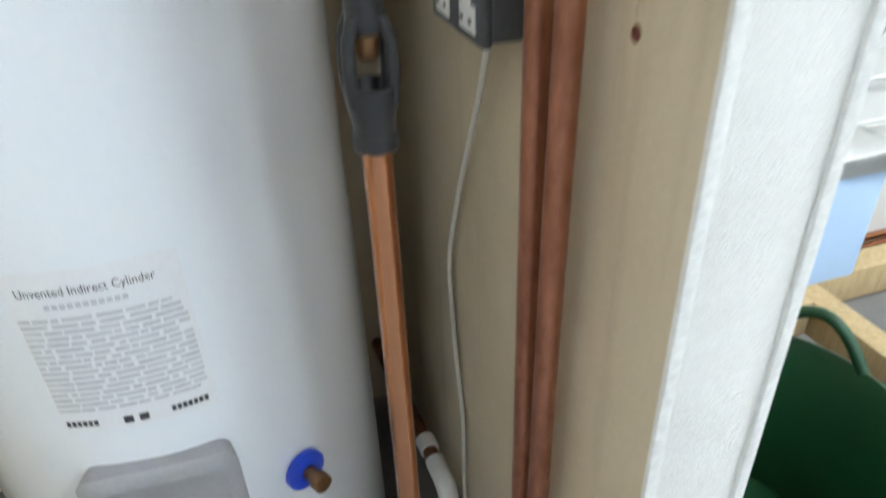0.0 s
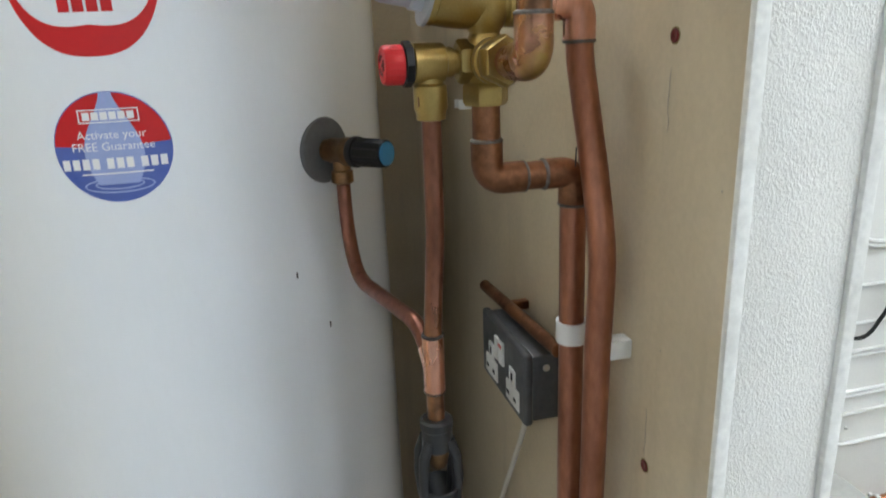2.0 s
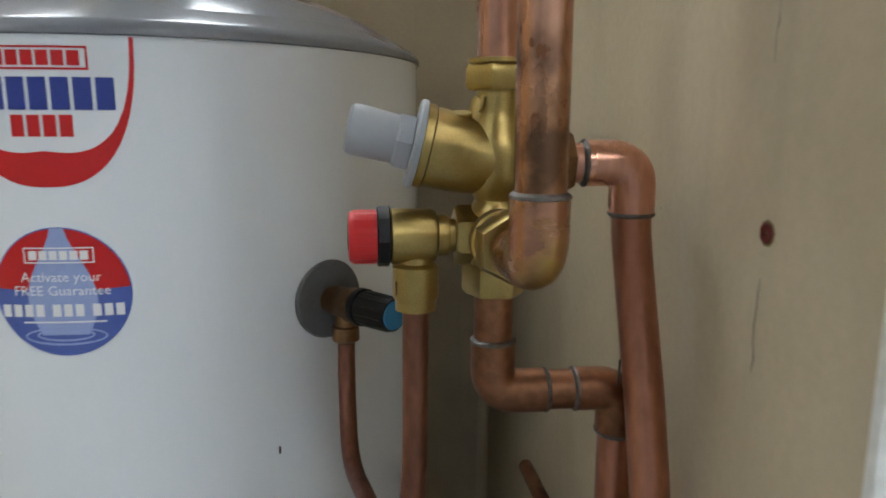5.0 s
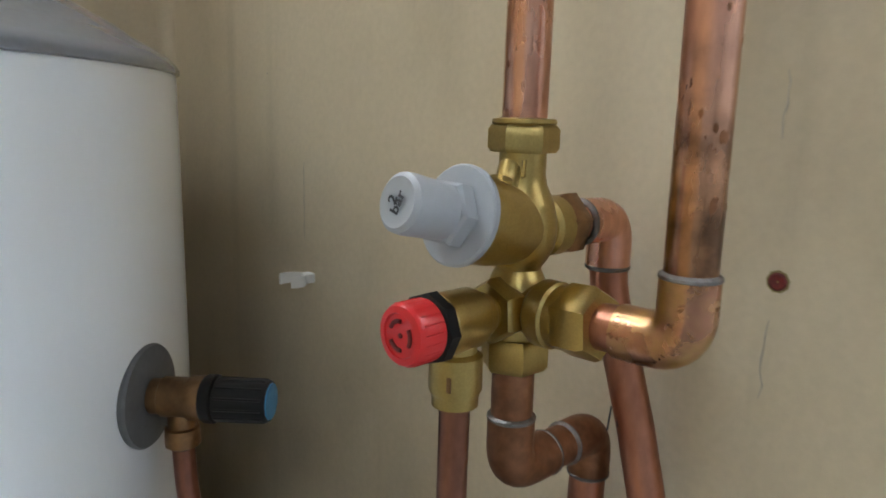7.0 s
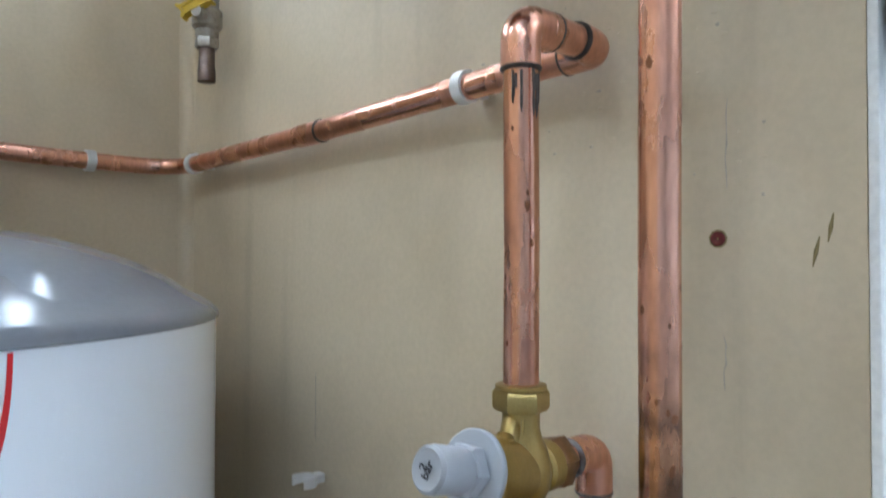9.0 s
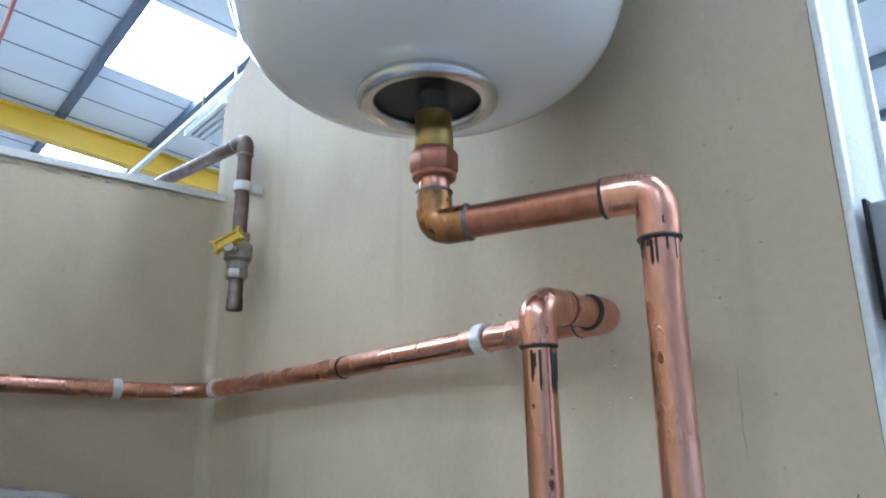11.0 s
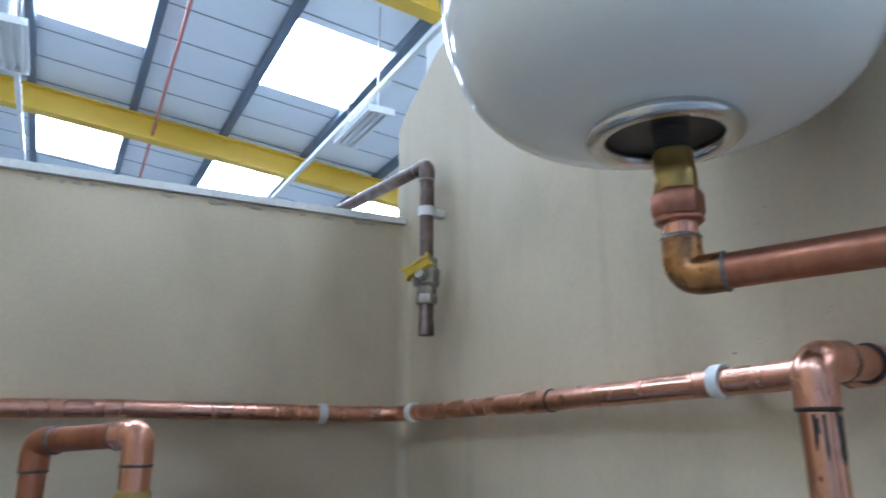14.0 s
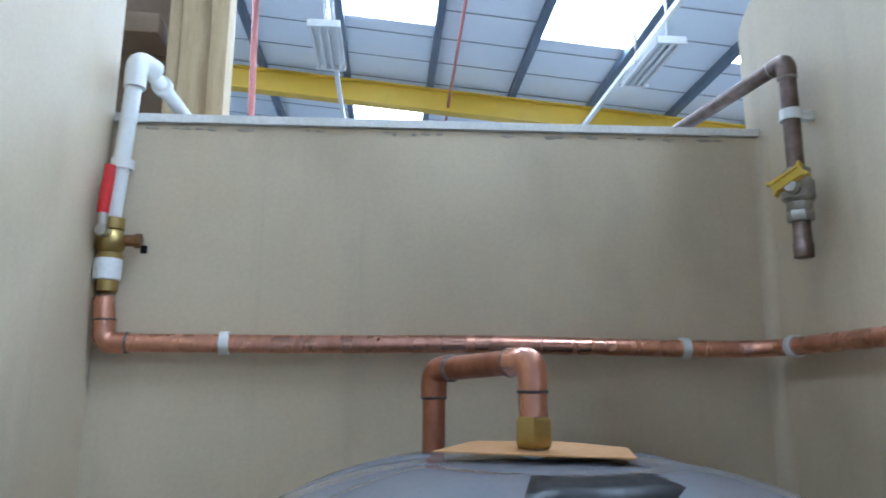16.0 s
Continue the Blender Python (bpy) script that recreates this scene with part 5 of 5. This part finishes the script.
def end_box():
    b = thing("switch_box", (0.33, YF - 0.01, 1.672), "grey plastic switch enclosure on the partition end", "switch")
    part("case", box((0.254, YF - 0.062, 1.672), (0.400, YF - 0.0095, 1.745), 0.006, segments=3), GREY_BOX, b)
    part("cover", box((0.272, YF - 0.070, 1.682), (0.390, YF - 0.060, 1.736), 0.004), GREY_BOX, b)
    # black strip that paints the shadow in the gap along the case's edge
    part("gap_shadow", box((0.2525, YF - 0.0135, 1.670), (0.4015, YF - 0.0105, 1.747), 0.001), BLACK, b, "black strip painting the shadow in the gap behind the case")
    part("cord", tube(rounded([(0.266, YF - 0.013, 1.676), (0.270, YF - 0.014, 1.660), (0.295, YF - 0.014, 1.650), (0.325, YF - 0.013, 1.642), (0.338, YF - 0.011, 1.640)], 0.01), 0.003, 8), BLACK, b, "black cord")


end_box()

# ---- the neighbouring bay ----
setting("wall_beside", box((0.350, YB, 0), (3.2, YB + 0.09, 2.4)), WHITE_WALL, "white painted wall of the neighbouring bay", "wall")
setting("wall_far_right", box((3.205, -2.0, 0), (3.3, YB + 0.09, 2.4)), WHITE_WALL, "white painted partition across the walkway", "wall")


def cable_loops():
    def loop(xc, zc, w, h, n, name="cable_loop"):
        t = thing(name, (xc, YB, zc - h / 2), "oval loop of white cable clipped flat to the wall", "cable", "cable loops")
        for i in range(n):
            a, b = w / 2 - 0.012 * i, h / 2 - 0.012 * i
            pts = []
            for k in range(49):
                s = 2 * math.pi * k / 48
                c, d = math.cos(s), math.sin(s)
                pts.append((xc + (a - b) * (1 if c > 0 else -1) * (abs(c) > 1e-6) + b * c, YB - 0.006, zc + b * d) if w > h else (xc + a * c, YB - 0.006, zc + (b - a) * (1 if d > 0 else -1) * (abs(d) > 1e-6) + a * d))
            part("cable", tube(pts, 0.0055, 8), WHITE_PLASTIC, t)
        part("tack", rod((xc - w / 2 + 0.05, YB - 0.001, zc), (xc - w / 2 + 0.05, YB - 0.006, zc), 0.004, 8, 0.0005), STEEL, t)
    loop(1.285, 0.568, 0.38, 0.125, 2)
    loop(1.33, 0.755, 0.42, 0.10, 1)
    loop(1.225, 1.035, 0.28, 0.27, 2)
    loop(1.23, 1.34, 0.30, 0.20, 2)
    loop(1.40, 0.41, 0.50, 0.09, 1)
    c = thing("conduit", (1.045, YB - 0.02, 0.815), "white cables running up the wall", "cable")
    for dx in (0, 0.028):
        part("cable", rod((1.045 + dx, YB - 0.007, 0.815), (1.06 + dx, YB - 0.007, 2.2), 0.0055, 10), WHITE_PLASTIC, c)
    b = thing("junction_box", (1.09, YB, 0.72), "grey metal junction box with a green mark", "junction box")
    part("case", box((1.015, YB - 0.045, 0.722), (1.092, YB - 0.0005, 0.815), 0.006), GREY_BOX, b)
    part("mark", box((1.072, YB - 0.0462, 0.735), (1.086, YB - 0.0452, 0.785)), YELLOW, b, "yellow-green sticker")
    part("cord", tube(rounded([(1.075, YB - 0.03, 0.728), (1.11, YB - 0.03, 0.690), (1.19, YB - 0.03, 0.675), (1.25, YB - 0.02, 0.74), (1.28, YB - 0.02, 0.83), (1.28, YB - 0.01, 0.95)], 0.06), 0.005, 8), BLACK, b, "black cord")


SPACE[0] = Matrix.Translation((0.135, 0, -0.024))
cable_loops()
SPACE[0] = Matrix()


def neighbour_things():
    u = thing("steel_top_unit", (0.45, 0.44, 0.758), "pale blue metal box with a steel top fixed to the partition", "appliance")
    part("body", box((0.346, 0.406, 0.758), (0.556, 0.484, 0.879), 0.004), PALE_BLUE, u)
    part("top", box((0.346, 0.400, 0.878), (0.562, 0.488, 0.899), 0.003), STEEL, u, "brushed steel top with folded lip")
    part("bolt", rod((0.548, 0.401, 0.889), (0.548, 0.397, 0.889), 0.003, 6, 0.0005), STEEL, u)
    bench = thing("timber_bench", (1.1, 0.9, 0), "rough pale timber framed bench by the wall", "bench")
    part("front_rail", box((0.42, 0.830, 0.215), (1.035, 0.905, 0.300), 0.004), TIMBER, bench)
    part("side_rail", box((1.037, 0.27, 0.215), (1.095, 0.905, 0.296), 0.004), TIMBER, bench)
    part("back_rail", box((1.097, 0.975, 0.13), (2.2, 1.045, 0.22), 0.004), TIMBER, bench)
    part("board", box((1.097, 0.27, 0.10), (2.2, 0.973, 0.13), 0.003), CONCRETE, bench)
    for x in (0.45, 0.98):
        part("leg", box((x, 0.840, 0), (x + 0.05, 0.890, 0.214), 0.003), TIMBER, bench)
    for x, y in ((1.04, 0.28), (2.1, 0.28), (2.1, 0.90)):
        part("leg", box((x, y, 0), (x + 0.05, y + 0.05, 0.099 if x > 1.5 else 0.214), 0.003), TIMBER, bench)
    x, y = 0.68, 0.58
    tr = thing("rubber_trug", (x, y, 0), "dark green flexible rubber trug with loop handles", "bucket")
    part("tub", turned((x, y, 0), (0, 0, 1), [(0.185, 0), (0.195, 0.01), (0.245, 0.325), (0.252, 0.337), (0.244, 0.340), (0.236, 0.325), (0.185, 0.02), (0.0001, 0.015)], 48), GREEN, tr)
    for a in (28, 208):
        q = [Vector((x + 0.248 * math.cos(radians(a + s)), y + 0.248 * math.sin(radians(a + s)), 0.330 + 0.075 * math.cos(radians(s * 4.2)))) for s in range(-21, 22, 3)]
        part("handle", tube(q, 0.011, 10), GREEN, tr)
    for z in (0.125, 0.155):
        p = thing("low_copper_pipe", (1.6, YB - 0.03, z), "bright copper pipe clipped low on the white wall", "pipe", "copper pipes")
        part("pipe", rod((1.16, YB - 0.025, z), (3.1, YB - 0.025, z + 0.015), 0.011, 16), COPPER_BRIGHT, p)
    clip((1.45, YB - 0.025, 0.158), (1, 0, 0), (0, 1, 0), 0.0112, depth=0.0245)
    r = thing("radiator", (0.7, YB - 0.07, 0.58), "white pressed steel panel radiator on the wall", "radiator")
    part("panel", box((0.45, YB - 0.075, 0.56), (0.978, YB - 0.055, 1.005), 0.006), TRIM, r)
    for k in range(15):
        xx = 0.465 + 0.0335 * k
        part("flute", box((xx, YB - 0.084, 0.59), (xx + 0.020, YB - 0.0755, 0.975), 0.004), TRIM, r)
    part("bracket", box((0.55, YB - 0.055, 0.8), (0.58, YB - 0.0005, 0.86), 0.002), STEEL, r)
    part("bracket", box((0.78, YB - 0.055, 0.8), (0.81, YB - 0.0005, 0.86), 0.002), STEEL, r)
    sh = thing("wall_shelf", (0.7, YB - 0.06, 1.15), "white painted shelf above the radiator", "shelf")
    part("board", box((0.40, YB - 0.075, 1.128), (0.958, YB - 0.0005, 1.146), 0.003), TRIM, sh)
    w = thing("wall_panel", (0.68, YB - 0.03, 1.147), "white framed panel standing on the wall shelf", "panel")
    part("board", box((0.41, YB - 0.030, 1.1465), (0.950, YB - 0.001, 1.80), 0.002), WHITE_WALL, w)
    part("lower_rail", box((0.41, YB - 0.042, 1.1465), (0.950, YB - 0.0305, 1.185), 0.003), TRIM, w)
    part("side_rail", box((0.915, YB - 0.042, 1.1855), (0.950, YB - 0.0305, 1.80), 0.003), TRIM, w)
    v = thing("radiator_pipe", (0.98, YB - 0.03, 0.4), "dark copper pipe with a chrome valve", "pipe")
    part("pipe", tube(rounded([(1.060, YB - 0.03, 0.0), (1.048, YB - 0.03, 0.86), (1.020, YB - 0.03, 0.92), (0.980, YB - 0.06, 0.92)], 0.03), 0.0076, 12), COPPER_DARK, v)
    part("valve", turned((0.995, YB - 0.03, 1.165), (1, 0, 0), [(0.008, 0), (0.014, 0.002), (0.014, 0.02), (0.009, 0.022), (0.009, 0.05)], 16), STEEL, v, "chrome valve")
    clip((1.049, YB - 0.03, 0.80), (0, 0, 1), (0, 1, 0), 0.008, depth=0.0295)


neighbour_things()

# ---- behind the back partition ----
HALL = Matrix.Rotation(radians(-2.4), 4, "Z")


def hall_box(lo, hi, bm=None):
    """A box in the hall's own axes."""
    b = bmesh.new()
    box(lo, hi, 0, b)
    bmesh.ops.transform(b, matrix=HALL, verts=b.verts)
    return b


def back_things():
    b = thing("timber_stud_frame", (-0.55, 1.50, 0), "pale sawn timber studs behind the partition", "stud frame")
    # the third piece is no stud: added for the lit side of the second
    for x0, x1, y0 in ((-0.672, -0.650, 1.50), (-0.6475, -0.592, 1.49), (-0.5905, -0.560, 1.47)):
        part("stud", box((x0, y0, 0), (x1, y0 + 0.06, 2.8), 0.002), TIMBER, b)
    setting("backdrop_board", box((-1.6, 1.60, 0), (-0.664, 1.62, 2.9)), BOARD, "brown board behind the studs", "board")
    s = thing("board_ledge", (-0.66, 1.55, 2.2), "dark brown ledge on the board", "ledge")
    part("ledge", box((-0.95, 1.50, 2.255), (-0.690, 1.598, 2.295), 0.003), BOARD, s)
    p = thing("red_pipe", HALL @ Vector((-1.80, 8.6, 0)), "tall red painted service pipe", "pipe")
    bm = rod((-2.00, 8.6, 0), (-2.11, 8.6, 6.9), 0.042, 16)
    bmesh.ops.transform(bm, matrix=HALL, verts=bm.verts)
    part("pipe", bm, RED_PIPE, p)


back_things()

# ---- the hall ----
SLOPE, FALL = 0.0853, 0.0169


def roof_z(u, v=0.0):
    return 6.9 - SLOPE * u - FALL * v


def roof_piece(u0, u1, v0, v1, lift0, lift1):
    """A slab that follows the roof's slope, in the hall's axes."""
    bm = bmesh.new()
    vs = [bm.verts.new(HALL @ Vector((u, v, roof_z(u, v) + z))) for z in (lift0, lift1) for u, v in ((u0, v0), (u1, v0), (u1, v1), (u0, v1))]
    for f in ((0, 1, 2, 3), (4, 5, 6, 7), (0, 1, 5, 4), (1, 2, 6, 5), (2, 3, 7, 6), (3, 0, 4, 7)):
        bm.faces.new([vs[k] for k in f])
    return bm


BAY, U0 = 1.41, -1.08
US = [U0 + BAY * k for k in range(-4, 11)]
LIGHT_ROWS = [(-8.3, -6.1), (-2.9, -0.7), (2.75, 4.6), (7.6, 9.43), (12.42, 14.3)]
V0, V1 = -12.0, 18.0


def lit(k, v):
    """Whether the roof bay k has a roof light in the row that starts at v: mostly every second bay. Rows below v = 5
    are unseen, added to light the cylinder and walls.
    """
    return k % 2 == 0 and ((v > 2 and not (v > 12 and US[k] < -2)) or (v < 0 and not -5 < US[k] < 1))


def hall():
    bm = bmesh.new()

    def add(piece):
        me = bpy.data.meshes.new("tmp")
        piece.to_mesh(me)
        piece.free()
        bm.from_mesh(me)
        bpy.data.meshes.remove(me)

    seams = bmesh.new()
    for k, u in enumerate(US[:-1]):
        cuts = [V0]
        for a, b in LIGHT_ROWS:
            if lit(k, a):
                cuts += [a, b]
        cuts.append(V1)
        for a, b in zip(cuts[::2], cuts[1::2]):
            add(roof_piece(u, u + BAY, a, b, 0, 0.05))
    v = 5.1
    while v < 17.8:
        for k, u in enumerate(US[:-1]):
            if any(lit(k, a) and a - 0.02 < v < b + 0.02 for a, b in LIGHT_ROWS):
                continue
            piece = roof_piece(u, u + BAY, v, v + 0.022, -0.006, 0.001)
            me = bpy.data.meshes.new("tmp")
            piece.to_mesh(me)
            piece.free()
            seams.from_mesh(me)
            bpy.data.meshes.remove(me)
        v += 0.775
    roof = setting("ceiling", bm, SHEET, "white lined workshop roof with skylights and steel purlins", "ceiling")
    tagged(link("roof_seams", seams, SEAM, roof), kind="stuff")
    for k, u in enumerate(US[:-1]):
        for a, b in LIGHT_ROWS:
            if lit(k, a):
                setting("window_skylight", roof_piece(u + 0.06, u + BAY - 0.06, a, b, 0.02, 0.04), ROOFLIGHT, "bright translucent roof light", "skylight")
    for u in US:
        setting("beam_purlin", roof_piece(u - 0.055, u + 0.055, V0, V1, -0.12, -0.001), PURLIN, "blue-grey steel purlin under the roof", "purlin")
    for v in (-9.5, -4.6, 0.7, 6.0, 11.3):
        lo, hi = -6.0, 12.8
        for z0, z1, w in ((-0.52, -0.50, 0.11), (-0.50, -0.15, 0.012), (-0.15, -0.13, 0.11)):
            g = bmesh.new()
            n = 1
            vs = [g.verts.new(HALL @ Vector((u, v + s * w, roof_z(u, v) + z))) for z in (z0, z1) for u, s in ((lo, -1), (hi, -1), (hi, 1), (lo, 1))]
            for f in ((0, 1, 2, 3), (4, 5, 6, 7), (0, 1, 5, 4), (1, 2, 6, 5), (2, 3, 7, 6), (3, 0, 4, 7)):
                g.faces.new([vs[k] for k in f])
            if z0 == -0.52:
                beam = setting("beam_rafter", g, BEAM, "yellow painted steel roof beam", "beam")
            else:
                part("web" if w < 0.05 else "top_flange", g, BEAM, beam)
    for u0, u1, v0, v1, zz in ((-1.26, -0.90, 7.25, 8.35, 5.45), (2.44, 2.76, 6.72, 7.84, 5.15)):
        L = thing("strip_light", HALL @ Vector(((u0 + u1) / 2, (v0 + v1) / 2, zz)), "white hanging strip light with open louvres", "ceiling light", "strip lights")
        part("spine", hall_box((u0, v0, zz + 0.05), (u1, v1, zz + 0.07)), TRIM, L)
        for k in range(4):
            uu = u0 + (u1 - u0) * (k + 0.1) / 4
            part("louvre", hall_box((uu, v0 + 0.03, zz), (uu + 0.035, v1 - 0.03, zz + 0.045)), WHITE_PLASTIC, L)
        for vv in (v0, v1 - 0.04):
            part("end_plate", hall_box((u0, vv, zz - 0.01), (u1, vv + 0.04, zz + 0.05)), TRIM, L)
        part("cable_tray", hall_box(((u0 + u1) / 2 - 0.03, v0 - 4, zz + 0.3), ((u0 + u1) / 2 + 0.03, 15, zz + 0.36)), TRIM, L)
        for vv in (v0 + 0.1, v1 - 0.1):
            part("hanger", hall_box(((u0 + u1) / 2 - 0.01, vv, zz + 0.06), ((u0 + u1) / 2 + 0.01, vv + 0.02, roof_z((u0 + u1) / 2, vv))), STEEL, L)
    c = thing("roof_conduit", HALL @ Vector((0.6, 9, 6.3)), "thin rusty conduit slung below the roof", "conduit")
    bm = rod((0.53, 6.0, 6.35), (0.74, 15.5, 6.18), 0.022, 10)
    bmesh.ops.transform(bm, matrix=HALL, verts=bm.verts)
    part("conduit", bm, RED_PIPE, c)
    for lo, hi, n in (((-6.6, V0, 0), (-6.4, V1, 8.2), "wall_west"), ((13.1, V0, 0), (13.3, V1, 7.5), "wall_east"), ((-6.4, V1 - 0.2, 0), (13.1, V1, 8.2), "wall_north"), ((-6.4, V0, 0), (13.1, V0 + 0.2, 8.2), "wall_south")):
        setting(n, hall_box(lo, hi), CLADDING, "grey lined outer wall of the workshop", "wall")


hall()
